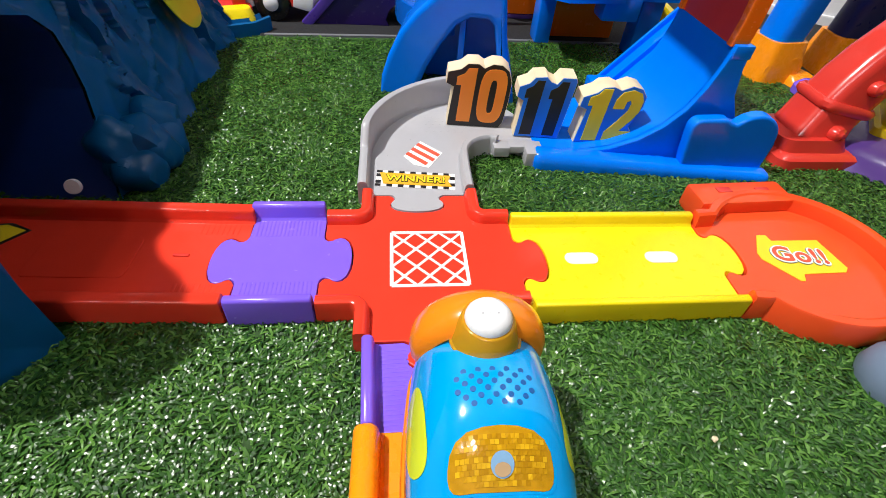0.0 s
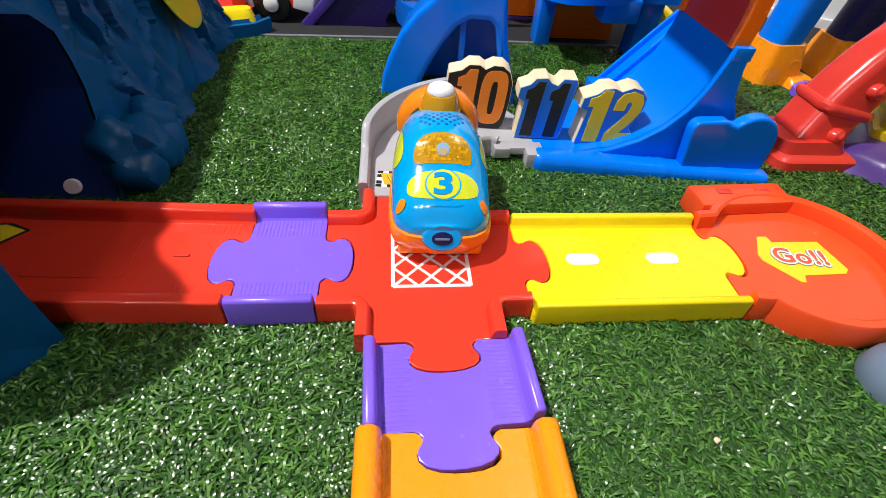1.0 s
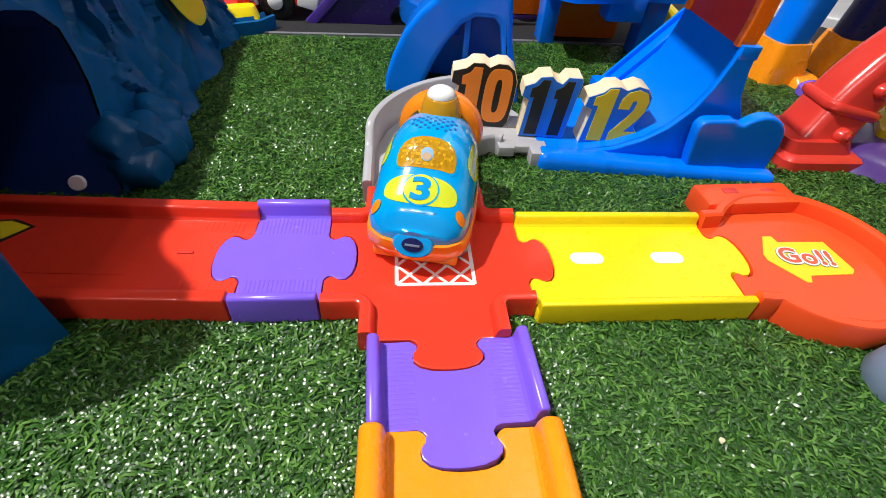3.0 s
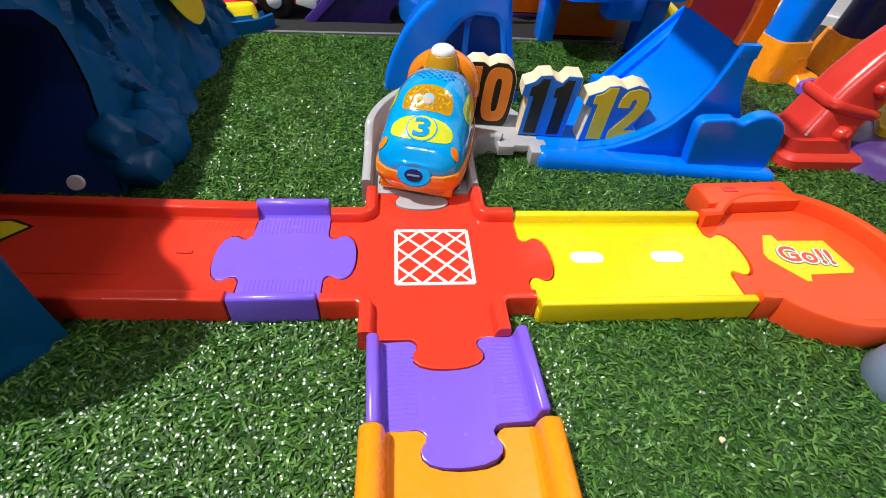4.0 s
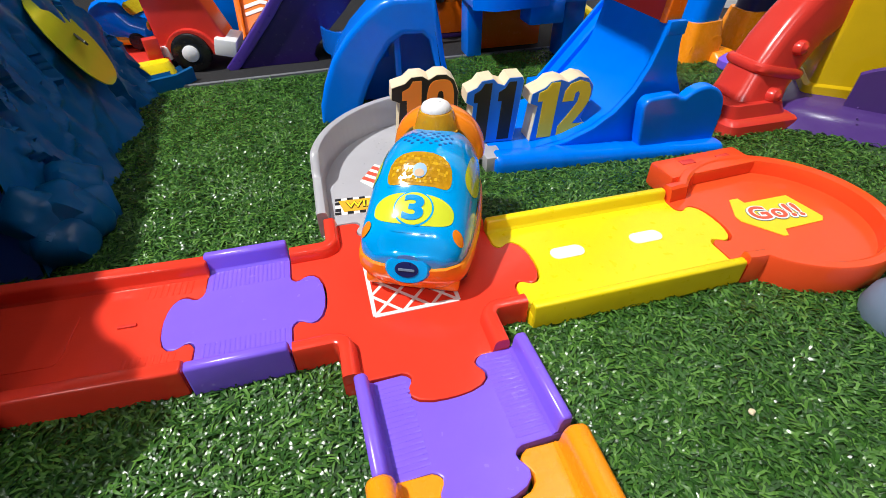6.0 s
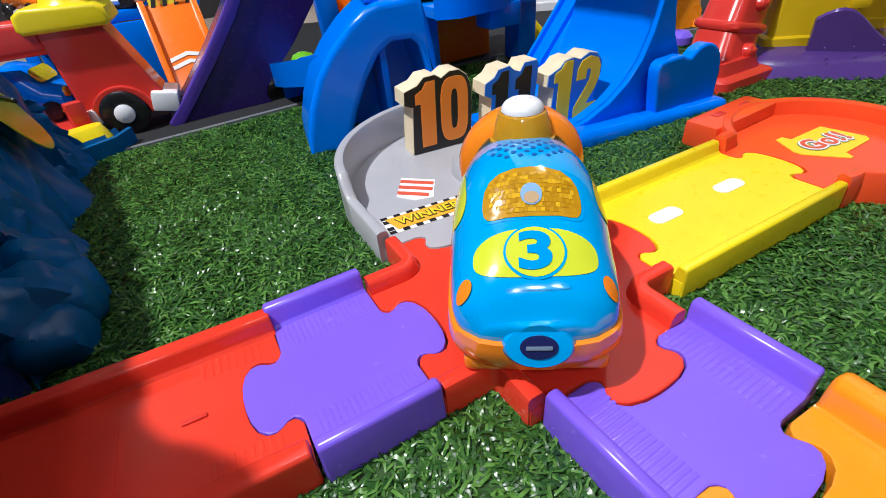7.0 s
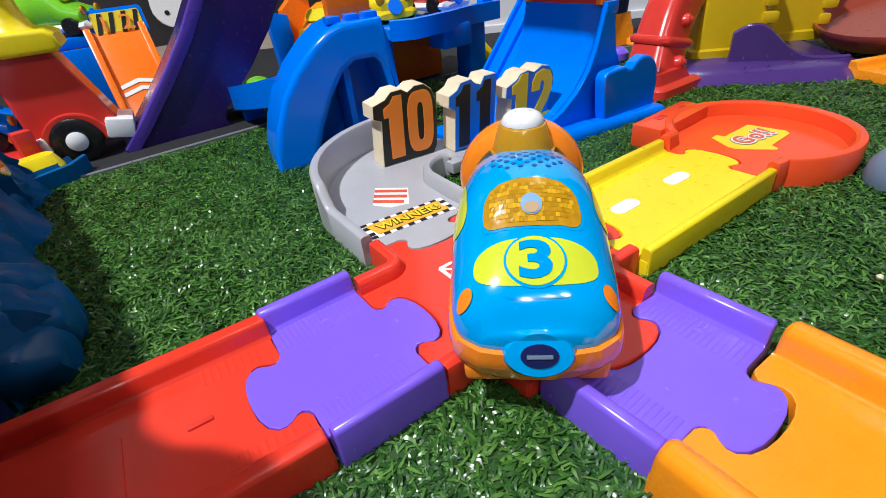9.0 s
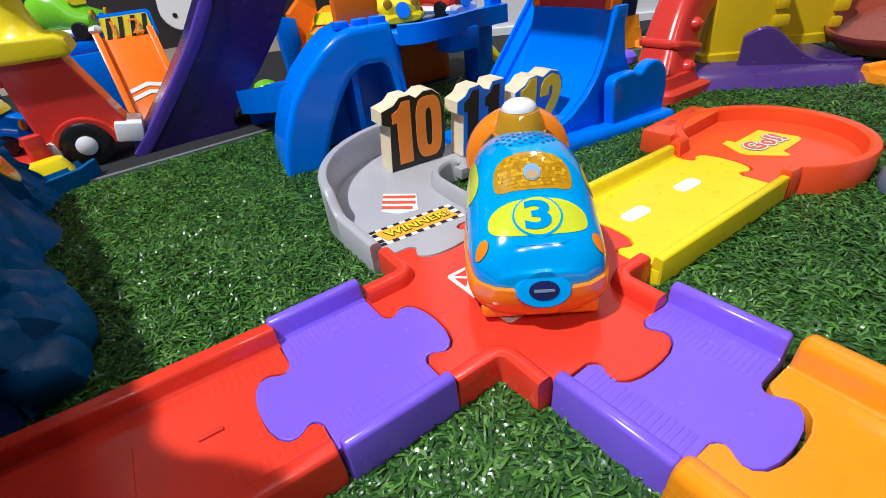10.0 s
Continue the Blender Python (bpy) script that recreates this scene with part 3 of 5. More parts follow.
def digit(ch, w, h):
    """A bold condensed numeral standing in the x-z plane about the origin."""
    one = [(0.18, 0), (0.72, 0), (0.72, 1), (0.40, 1), (0.26, 0.90), (0.0, 0.84), (0.0, 0.69), (0.18, 0.69)]
    two = [(0, 0), (1, 0), (1, 0.20), (0.52, 0.20), (0.84, 0.43), (1, 0.61), (1, 0.80), (0.86, 0.94), (0.52, 1.0), (0.18, 0.95), (0.02, 0.82), (0, 0.64), (0.40, 0.64), (0.42, 0.78), (0.53, 0.81), (0.60, 0.75), (0.57, 0.61), (0.32, 0.40), (0, 0.18)]
    if ch == "0":
        bm = bmesh.new()
        n = 36
        def loop(a, b, y):
            out = []
            for k in range(n):
                c, s_ = math.cos(2 * math.pi * k / n), math.sin(2 * math.pi * k / n)
                out.append(bm.verts.new((a * w * math.copysign(abs(c) ** 0.6, c), y, b * h * math.copysign(abs(s_) ** 0.6, s_))))
            return out
        rings = [loop(0.52, 0.5, 0), loop(0.52, 0.5, 0.0006), loop(0.13, 0.31, 0.0006), loop(0.13, 0.31, 0)]
        for i in range(4):
            r0, r1 = rings[i], rings[(i + 1) % 4]
            for j in range(n):
                bm.faces.new((r0[j], r0[(j + 1) % n], r1[(j + 1) % n], r1[j]))
        return bm
    pts = one if ch == "1" else two
    return upright([((x - (0.40 if ch == "1" else 0.5)) * w, (z - 0.5) * h) for x, z in pts], 0.0006)


def number_block(text, label, place, w, h, outline, face, ink, lean, digit_w, digit_h, dx=0.0):
    t = thing("number_block", label, "number block", pose(*place), group="numbers on the track")
    pts = [(x * w, z * h) for x, z in outline]
    part("wood_body", upright(pts, 0.019, 0.0008, 2), WOOD, t, "pale wooden body")
    part("printed_face", moved(upright(shrink(pts, 0.0006), 0.0006), pose(0, -0.0005, 0)), face, t, smooth=False)
    sh = Matrix.Identity(4)
    sh[0][2] = lean
    for k, ch in enumerate(text):
        gap = digit_w * (0.46 if text == "11" else 0.43)
        bm = digit(ch, digit_w * 0.54, digit_h)
        part("digit", moved(bm, pose(0, -0.0010, 0) @ Matrix.Translation((dx + (-gap if k == 0 else gap * (1.08 if ch != "1" else 1.0)) * 0.62, 0, h * 0.49)) @ sh), ink, t, "printed digit " + ch, smooth=False)
    return t


TEN = [(-0.47, 0), (0.40, 0), (0.46, 0.10), (0.50, 0.42), (0.51, 0.72), (0.45, 0.88), (0.33, 0.965), (0.18, 0.97), (0.06, 0.91), (-0.03, 0.965), (-0.20, 0.96), (-0.30, 0.88), (-0.50, 0.83), (-0.52, 0.66), (-0.40, 0.61), (-0.44, 0.3)]
ELEVEN = [(-0.42, 0), (0.38, 0), (0.40, 0.1), (0.50, 0.93), (0.47, 0.99), (0.24, 0.99), (0.16, 0.89), (0.06, 0.92), (-0.02, 0.99), (-0.22, 0.97), (-0.30, 0.88), (-0.46, 0.82), (-0.48, 0.66), (-0.36, 0.60)]
TWELVE = [(-0.45, 0), (0.42, 0), (0.45, 0.20), (0.38, 0.30), (0.50, 0.66), (0.50, 0.82), (0.40, 0.95), (0.24, 0.99), (0.08, 0.92), (-0.04, 0.97), (-0.20, 0.95), (-0.28, 0.87), (-0.48, 0.79), (-0.50, 0.63), (-0.38, 0.58)]
number_block("10", "wooden number ten block, orange digits edged in black", (0.0505, 0.1690, 0.0132, 0, 0, -5), 0.0555, 0.0605, TEN, BLACK, PRINT_ORANGE, 0.06, 0.042, 0.0495)
number_block("11", "wooden number eleven block, black digits on blue", (0.1045, 0.1505, 0.0137, 0, 0, -5), 0.0500, 0.0570, ELEVEN, PRINT_BLUE, BLACK, 0.08, 0.036, 0.050)
number_block("12", "wooden number twelve block, yellow digits on blue", (0.1620, 0.1425, 0.0137, 0, 0, -2), 0.0560, 0.0545, TWELVE, PRINT_BLUE, PRINT_YELLOW, 0.06, 0.045, 0.048)


# ---- blue stunt ramp ----
def ramp():
    t = thing("stunt_ramp", "glossy blue curved stunt ramp with an orange-edged red top", "toy ramp")
    curve = [(0.100, 0.0135), (0.140, 0.0135), (0.165, 0.0175), (0.188, 0.0265), (0.206, 0.039), (0.220, 0.055), (0.229, 0.074), (0.2345, 0.095), (0.2365, 0.106)]
    under = [(x + 0.004, z - 0.004) for x, z in reversed(curve)]
    under[-1] = (0.100, 0.0045)
    part("slide", moved(upright(curve + under, 0.086), pose(0, 0.131, 0)), BLUE, t)
    top = [(0.2368, 0.106), (0.2385, 0.125), (0.238, 0.150), (0.2345, 0.175), (0.228, 0.200), (0.206, 0.232), (0.168, 0.258), (0.120, 0.268), (0.120, 0.275), (0.172, 0.265), (0.213, 0.237), (0.236, 0.200), (0.242, 0.175), (0.2445, 0.150), (0.2445, 0.125), (0.2425, 0.106)]
    part("red_top", moved(upright(top, 0.080), pose(0, 0.137, 0)), DEEP_RED, t, "dark red curved top panel")
    edge = [(0.2345, 0.106), (0.2365, 0.125), (0.236, 0.150), (0.2325, 0.175), (0.226, 0.200), (0.204, 0.231), (0.167, 0.256), (0.120, 0.266), (0.120, 0.279), (0.174, 0.269), (0.217, 0.240), (0.241, 0.200), (0.2475, 0.175), (0.2505, 0.150), (0.2505, 0.125), (0.2485, 0.106)]
    part("orange_edge", moved(upright(edge, 0.007, 0.0015), pose(0, 0.130, 0)), BRIGHT_ORANGE, t, "orange edge strip")
    part("orange_edge", moved(upright(edge, 0.007, 0.0015), pose(0, 0.2165, 0)), BRIGHT_ORANGE, t, "orange edge strip")
    side = curve[1:] + [(0.2505, 0.106), (0.2515, 0.090), (0.256, 0.068), (0.268, 0.046), (0.290, 0.030), (0.312, 0.012), (0.310, 0.0045), (0.140, 0.0045)]
    part("side_panel", moved(upright(side, 0.006, 0.0012), pose(0, 0.1265, 0)), BLUE, t)
    part("side_panel", moved(upright(side, 0.006, 0.0012), pose(0, 0.2170, 0)), BLUE, t)
    part("post", box(0.2365, 0.252, 0.1255, 0.1345, 0.098, 0.1085, 0.0012), BLUE, t)
    cloud = [(0.226, 0.006), (0.2225, 0.020), (0.2195, 0.042)] + arc(0.2265, 0.0480, 0.0075, 180, 90, 6) + [(0.240, 0.0560)] + arc(0.2460, 0.0485, 0.0075, 85, 40, 4) + arc(0.2755, 0.0360, 0.0240, 138, -4, 16) + [(0.3000, 0.006)]
    part("cloud_panel", moved(upright(cloud, 0.010, 0.0025, 3), pose(0, 0.1085, 0))  , BLUE, t)
    pipe = thing_pipe(t)
    # the launch lane behind the slide
    lane = part("lane", moved(box(-0.082, 0.082, -0.020, 0.020, -0.003, 0.003, 0.0008), pose(0.246, 0.248, 0.062, 0, -49, 0)), BLUE, t)
    for y in (-0.021, 0.0, 0.021):
        part("lane_rail", moved(box(-0.082, 0.082, -0.002, 0.002, -0.003, 0.008, 0.0008), pose(0.246, 0.248 + y, 0.062, 0, -49, 0)), BLUE, t)
    part("lane_foot", box(0.186, 0.210, 0.229, 0.268, 0.001, 0.022, 0.002), BLUE, t)
    part("lane_foot", box(0.276, 0.292, 0.231, 0.266, 0.001, 0.098, 0.002), BLUE, t)
    return t


def thing_pipe(t):
    a, b = Vector((0.0965, 0.1240)), Vector((0.3040, 0.1055))
    n = 60
    bm = bmesh.new()
    rings = []
    d = (b - a).normalized()
    left = Vector((-d.y, d.x))
    for i in range(n + 1):
        s = i / n
        c = a.lerp(b, s)
        hgt = 0.0185 * (1 - 0.42 * s)
        bulge = 1.0 + (0.05 if any(abs(s - q) < 0.012 for q in (0.235, 0.275, 0.50, 0.545, 0.76, 0.79)) else 0)
        end = 0.85 if i in (0, n) else 1.0
        prof = [(-0.010, 0.0025), (-0.0105, hgt * 0.55), (-0.0085, hgt * 0.86), (-0.0045, hgt), (0.004, hgt), (0.008, hgt * 0.9), (0.010, hgt * 0.6), (0.010, 0.0025)]
        rings.append([bm.verts.new((c.x + left.x * o * bulge * end, c.y + left.y * o * bulge * end, 0.0025 + (z - 0.0025) * bulge * end)) for o, z in prof])
    m = len(rings[0])
    for r0, r1 in zip(rings, rings[1:]):
        for j in range(m):
            bm.faces.new((r0[j], r0[(j + 1) % m], r1[(j + 1) % m], r1[j]))
    bm.faces.new(rings[0][::-1])
    bm.faces.new(rings[-1])
    return part("bottom_pipe", bm, BLUE, t)


ramp()


# ---- blue arch tower ----
def arch_tower():
    t = thing("arch_tower", "glossy blue arched tower leg with an orange upright on top", "toy tower")
    out = [(-0.043, 0.001), (-0.041, 0.020), (-0.033, 0.040), (-0.020, 0.062), (-0.003, 0.080), (0.018, 0.096), (0.036, 0.106), (0.050, 0.1095), (0.092, 0.1095), (0.096, 0.090), (0.102, 0.055), (0.112, 0.025), (0.120, 0.001),
           (0.103, 0.001), (0.097, 0.025), (0.090, 0.055), (0.084, 0.075), (0.078, 0.080), (0.058, 0.080), (0.044, 0.073), (0.028, 0.055), (0.014, 0.034), (0.004, 0.015), (-0.003, 0.001)]
    out = [(-0.043 + (x + 0.043) * 0.86, z * 1.05) for x, z in out]
    m = pose(0.005, 0.246, 0, 0, 0, -10)
    part("arch", moved(upright(out, 0.060, 0.0055, 4), m), BLUE, t)
    back = [(-0.030, 0.001), (-0.020, 0.045), (0.015, 0.085), (0.068, 0.092), (0.080, 0.03), (0.086, 0.001)]
    part("inner_back", moved(upright(back, 0.004), m @ pose(0, 0.054, 0)), BLUE, t)
    part("inner_rib", moved(box(0.034, 0.040, 0.012, 0.053, 0.002, 0.08, 0.001), m), BLUE, t)
    for x in (0.034, 0.051, 0.067):
        part("peg", moved(box(x - 0.006, x + 0.006, 0.010, 0.024, 0.114, 0.1195, 0.001), m), BLUE, t)
    part("orange_upright", moved(upright([(-0.018, 0), (0.020, 0), (0.023, 0.05), (0.025, 0.10), (-0.016, 0.10), (-0.018, 0.05)], 0.012, 0.002), m @ pose(0.052, 0.026, 0.114)), BRIGHT_ORANGE, t, "orange plastic upright")
    # curved side chute
    path = [(0.020, 0.275), (0.010, 0.33), (0.002, 0.39), (0.000, 0.45), (0.006, 0.50)]
    def prof(s):
        z = 0.072 - 0.048 * s
        return [(-0.020, z - 0.018), (-0.020, z + 0.008), (-0.017, z + 0.008), (-0.016, z), (0.016, z), (0.017, z + 0.008), (0.020, z + 0.008), (0.020, z - 0.018)]
    part("side_chute", sweep(path, prof), BLUE, t)
    part("chute_foot", box(-0.012, 0.012, 0.44, 0.452, 0.004, 0.032, 0.001), BLUE, t)
    return t


arch_tower()


# ---- little cars parked far off ----
def toy_body(length, width, height, rows):
    bm = bmesh.new()
    rings = []
    for s, w, z0, z1 in rows:
        ring = []
        for k in range(16):
            a = 2 * math.pi * k / 16
            c, si = math.cos(a), math.sin(a)
            x = width / 2 * w * math.copysign(abs(c) ** 0.7, c)
            z = (z0 + z1) / 2 + (z1 - z0) / 2 * math.copysign(abs(si) ** 0.75, si)
            ring.append(bm.verts.new((x, (s - 0.5) * length, z * height)))
        rings.append(ring)
    for r0, r1 in zip(rings, rings[1:]):
        for j in range(16):
            bm.faces.new((r0[j], r0[(j + 1) % 16], r1[(j + 1) % 16], r1[j]))
    bm.faces.new(rings[0][::-1])
    bm.faces.new(rings[-1])
    return bm


def small_car(label, m, mat, trim):
    t = thing("toy_car", label, "toy car", m, group="toy cars parked behind the track")
    rows = [(0, 0.6, 0.2, 0.4), (0.05, 0.9, 0.14, 0.5), (0.25, 1, 0.12, 0.62), (0.4, 0.98, 0.12, 0.92), (0.6, 0.95, 0.12, 1.0), (0.8, 0.92, 0.12, 0.9), (0.95, 0.8, 0.16, 0.6), (1, 0.6, 0.2, 0.45)]
    part("body", toy_body(0.085, 0.058, 0.058, rows), mat, t)
    part("bumper", toy_body(0.09, 0.061, 0.058, [(0, 0.7, 0.08, 0.2), (0.04, 0.96, 0.06, 0.28), (0.5, 0.99, 0.06, 0.26), (0.96, 0.9, 0.06, 0.28), (1, 0.6, 0.08, 0.2)]), trim, t)
    for sx in (-1, 1):
        for y in (-0.025, 0.025):
            part("wheel", moved(lathe([(0.0, -0.005), (0.009, -0.005), (0.0105, -0.003), (0.0105, 0.003), (0.009, 0.005), (0, 0.005)], 18), pose(sx * 0.025, y, 0.0105, 0, 90, 0)), RUBBER, t)
        part("headlight", moved(lathe([(0.0055, -0.001), (0.005, 0.0015), (0.0, 0.0025)], 14), pose(sx * 0.017, -0.041, 0.026, 90, 0, 0)), AMBER, t)
    part("badge", moved(lathe([(0.009, -0.001), (0.009, 0.001), (0.0, 0.0015)], 16), pose(0, -0.044, 0.018, 70, 0, 0)), PRINT_BLUE, t)
    part("windscreen", moved(upright(rounded(0.036, 0.016, 0.006), 0.002), pose(0, -0.0195, 0.0445, -32, 0, 0)), AMBER_DARK, t)
    return t


# ---- play table behind the tower ----
def play_table():
    t = thing("play_table", "blue toy garage deck on legs with a brown-orange panel below", "toy garage")
    deck = [(0.150, 0.350), (0.172, 0.335), (0.225, 0.340), (0.262, 0.352), (0.315, 0.352), (0.325, 0.40), (0.300, 0.50), (0.160, 0.50)]
    part("deck", prism(deck, 0.074, 0.0855, 0.002), BLUE, t)
    rim = deck[:6]
    part("rim", sweep([p for a, b in zip(rim, rim[1:]) for p in (a, ((a[0] + b[0]) / 2, (a[1] + b[1]) / 2))] + [rim[-1]], [(-0.002, 0.073), (-0.002, 0.094), (0.002, 0.095), (0.003, 0.073)]), BLUE, t)
    part("bracket", box(0.218, 0.262, 0.343, 0.375, 0.052, 0.078, 0.003), BLUE, t)
    part("leg", box(0.272, 0.300, 0.362, 0.392, 0.004, 0.076, 0.003), BLUE, t)
    part("leg", box(0.160, 0.180, 0.400, 0.43, 0.004, 0.076, 0.003), BLUE, t)
    part("hook_post", moved(upright([(-0.012, 0), (0.006, 0), (0.008, 0.024), (0.016, 0.026), (0.016, 0.034), (-0.006, 0.034), (-0.012, 0.026)], 0.012, 0.002), pose(0.312, 0.365, 0.085)), BLUE, t)
    part("orange_panel", moved(box(0.165, 0.272, 0.425, 0.433, 0.004, 0.074, 0.004), pose(0, 0, 0)), BRIGHT_ORANGE, t, "orange back panel in shade")
    return t


play_table()
small_car("small red toy car with white bumper on the blue deck", pose(0.258, 0.42, 0.0858, 0, 0, 15), RED, WHITE)
small_car("small yellow toy car on the blue deck", pose(0.190, 0.43, 0.0858, 0, 0, -10), YELLOW, YELLOW)


def orange_garage():
    t = thing("garage_lift", "orange toy car lift with blue uprights beyond the tower", "toy garage")
    part("tower_panel", moved(upright([(-0.020, 0), (0.018, 0), (0.020, 0.10), (-0.004, 0.115), (-0.022, 0.10)], 0.014, 0.003), pose(0.122, 0.55, 0.004)), BRIGHT_ORANGE, t)
    part("tower_panel", moved(upright([(-0.012, 0), (0.012, 0), (0.012, 0.13), (-0.012, 0.13)], 0.014, 0.003), pose(0.150, 0.60, 0.004)), BRIGHT_ORANGE, t)
    part("blue_upright", moved(upright([(-0.008, 0), (0.008, 0), (0.010, 0.05), (0.018, 0.065), (0.016, 0.095), (-0.004, 0.10), (-0.012, 0.09), (-0.010, 0.05)], 0.014, 0.002), pose(0.088, 0.54, 0.004)), BLUE, t)
    part("base", box(0.060, 0.20, 0.49, 0.62, 0.004, 0.010, 0.002), DULL_PURPLE, t)
    part("car_shelf", box(0.105, 0.195, 0.490, 0.548, 0.010, 0.052, 0.004), BRIGHT_ORANGE, t)
    return t


orange_garage()
small_car("orange toy car beside the orange lift", pose(0.148, 0.518, 0.0522, 0, 0, -50), ORANGE, WHITE)
t = thing("green_toy", "small lime green plastic toy lump on the mat", "toy", pose(0.055, 0.60, 0.004))
part("body", lathe([(0.016, 0.0), (0.018, 0.006), (0.014, 0.013), (0.006, 0.016), (0, 0.0165)], 20), GREEN, t)
t = thing("yellow_wedge", "yellow plastic wedge block standing on the mat", "toy block", pose(0.352, 0.44, 0.004, 0, 0, -30))
part("wedge", upright([(-0.02, 0), (0.025, 0), (0.025, 0.008), (0.006, 0.030), (-0.02, 0.045)], 0.02, 0.002), YELLOW, t)


# ---- red leaning leg, towers and hill ----
def loft(rings_pts):
    bm = bmesh.new()
    rings = [[bm.verts.new(p) for p in r] for r in rings_pts]
    n = len(rings[0])
    for a, b in zip(rings, rings[1:]):
        for j in range(n):
            bm.faces.new((a[j], a[(j + 1) % n], b[(j + 1) % n], b[j]))
    bm.faces.new(rings[0][::-1])
    bm.faces.new(rings[-1])
    return bm


def ring(cx, cy, z, w, d, r=0.012, tilt=0.0):
    return [(cx + x, cy + y, z + tilt * x) for x, y in rounded(w, d, min(r, w / 2.2, d / 2.2), 4)]


def red_leg():
    t = thing("red_tower", "glossy red leaning arch leg with a moulded knob and collar", "toy arch")
    part("foot", loft([ring(0.366, 0.148, 0.0, 0.094, 0.072), ring(0.366, 0.148, 0.016, 0.092, 0.070), ring(0.366, 0.148, 0.019, 0.086, 0.064), ring(0.362, 0.150, 0.021, 0.074, 0.056), ring(0.358, 0.152, 0.036, 0.070, 0.054)]), DEEP_RED, t)
    part("shin", loft([ring(0.368, 0.155, 0.030, 0.062, 0.050), ring(0.374, 0.158, 0.045, 0.058, 0.048), ring(0.384, 0.162, 0.062, 0.056, 0.047, tilt=-0.25)]), DEEP_RED, t)
    part("collar", loft([ring(0.384, 0.162, 0.060, 0.060, 0.050, tilt=-0.25), ring(0.3855, 0.1625, 0.063, 0.065, 0.054, tilt=-0.25), ring(0.387, 0.163, 0.068, 0.065, 0.054, tilt=-0.25), ring(0.388, 0.1635, 0.071, 0.060, 0.050, tilt=-0.25)]), DEEP_RED, t)
    part("thigh", loft([ring(0.387, 0.163, 0.069, 0.056, 0.046, tilt=-0.25), ring(0.398, 0.166, 0.088, 0.056, 0.045, tilt=-0.35), ring(0.413, 0.169, 0.108, 0.056, 0.044, tilt=-0.5), ring(0.436, 0.172, 0.130, 0.056, 0.043, tilt=-0.8), ring(0.47, 0.175, 0.148, 0.052, 0.042, tilt=-1.2)]), DEEP_RED, t)
    for p, s in (((0.380, 0.127, 0.042), 1.0), ((0.402, 0.139, 0.092), 1.0)):
        part("knob", moved(lathe([(0.009, -0.008), (0.009, -0.003), (0.0075, 0.0), (0.004, 0.0015), (0.003, 0.003), (0.0, 0.0035)], 20), pose(*p, 80, 0, 15)), DEEP_RED, t)
    for o in t.children:
        o.data.transform(Matrix.Translation((0.366, 0.148, 0)) @ Matrix.Diagonal((0.92, 0.92, 0.76, 1)) @ Matrix.Translation((-0.366, -0.148, 0)))
    return t


red_leg()


def hill():
    t = thing("hill_base", "dull purple moulded hill with a sloping road", "toy base")
    part("mound", loft([[(0.372, 0.175, 0), (0.385, 0.115, 0), (0.43, 0.070, 0), (0.490, 0.012, 0), (0.535, -0.004, 0), (0.575, 0.05, 0), (0.68, 0.16, 0), (0.47, 0.22, 0)],
                        [(0.382, 0.172, 0.014), (0.397, 0.122, 0.014), (0.437, 0.082, 0.013), (0.494, 0.022, 0.011), (0.535, 0.006, 0.010), (0.570, 0.05, 0.011), (0.640, 0.155, 0.014), (0.47, 0.212, 0.014)],
                        [(0.402, 0.164, 0.022), (0.416, 0.132, 0.022), (0.446, 0.100, 0.021), (0.500, 0.040, 0.017), (0.536, 0.018, 0.016), (0.562, 0.05, 0.016), (0.63, 0.145, 0.020), (0.47, 0.20, 0.022)]]), DULL_PURPLE, t)
    part("road_wall", sweep([(0.446 + 0.096 * k / 20, 0.114 - 0.084 * (k / 20) ** 0.9) for k in range(21)], lambda s: [(-0.003, 0.010)] + [(o, 0.018 + 0.040 * math.exp(-((s - 0.14) / 0.30) ** 2) + up) for o, up in ((-0.003, 0.0), (0.0, 0.002), (0.003, 0.0))] + [(0.003, 0.010)]), DULL_PURPLE, t)
    for k in range(9):
        part("rivet", moved(lathe([(0.0013, -0.001), (0.001, 0.0003), (0, 0.0005)], 8), pose(0.432 + 0.019 * (k % 5), 0.087 - 0.0155 * (k % 5) + 0.004 * (k // 5), 0.0215 + 0.008 * (k // 5), 55, 0, 40)), DULL_PURPLE, t)
    return t


hill()


def tower(place, w, label):
    t = thing("castle_tower", label, "toy tower", pose(*place))
    part("shaft", loft([ring(0, 0, 0.0, w * 1.12, w * 0.9, 0.006), ring(0, 0, 0.010, w * 1.12, w * 0.9, 0.006), ring(0, 0, 0.012, w, w * 0.8, 0.006), ring(0, 0, 0.11, w * 0.86, w * 0.7, 0.006), ring(0, 0, 0.14, w * 0.86, w * 0.7, 0.006)]), GOLD, t)
    for k in range(5):
        part("corner_stone", box(w * 0.36, w * 0.36 + 0.014 + 0.004 * (k % 2), -w * 0.45, -w * 0.20, 0.016 + k * 0.018, 0.029 + k * 0.018, 0.004), GOLD, t)
    return t


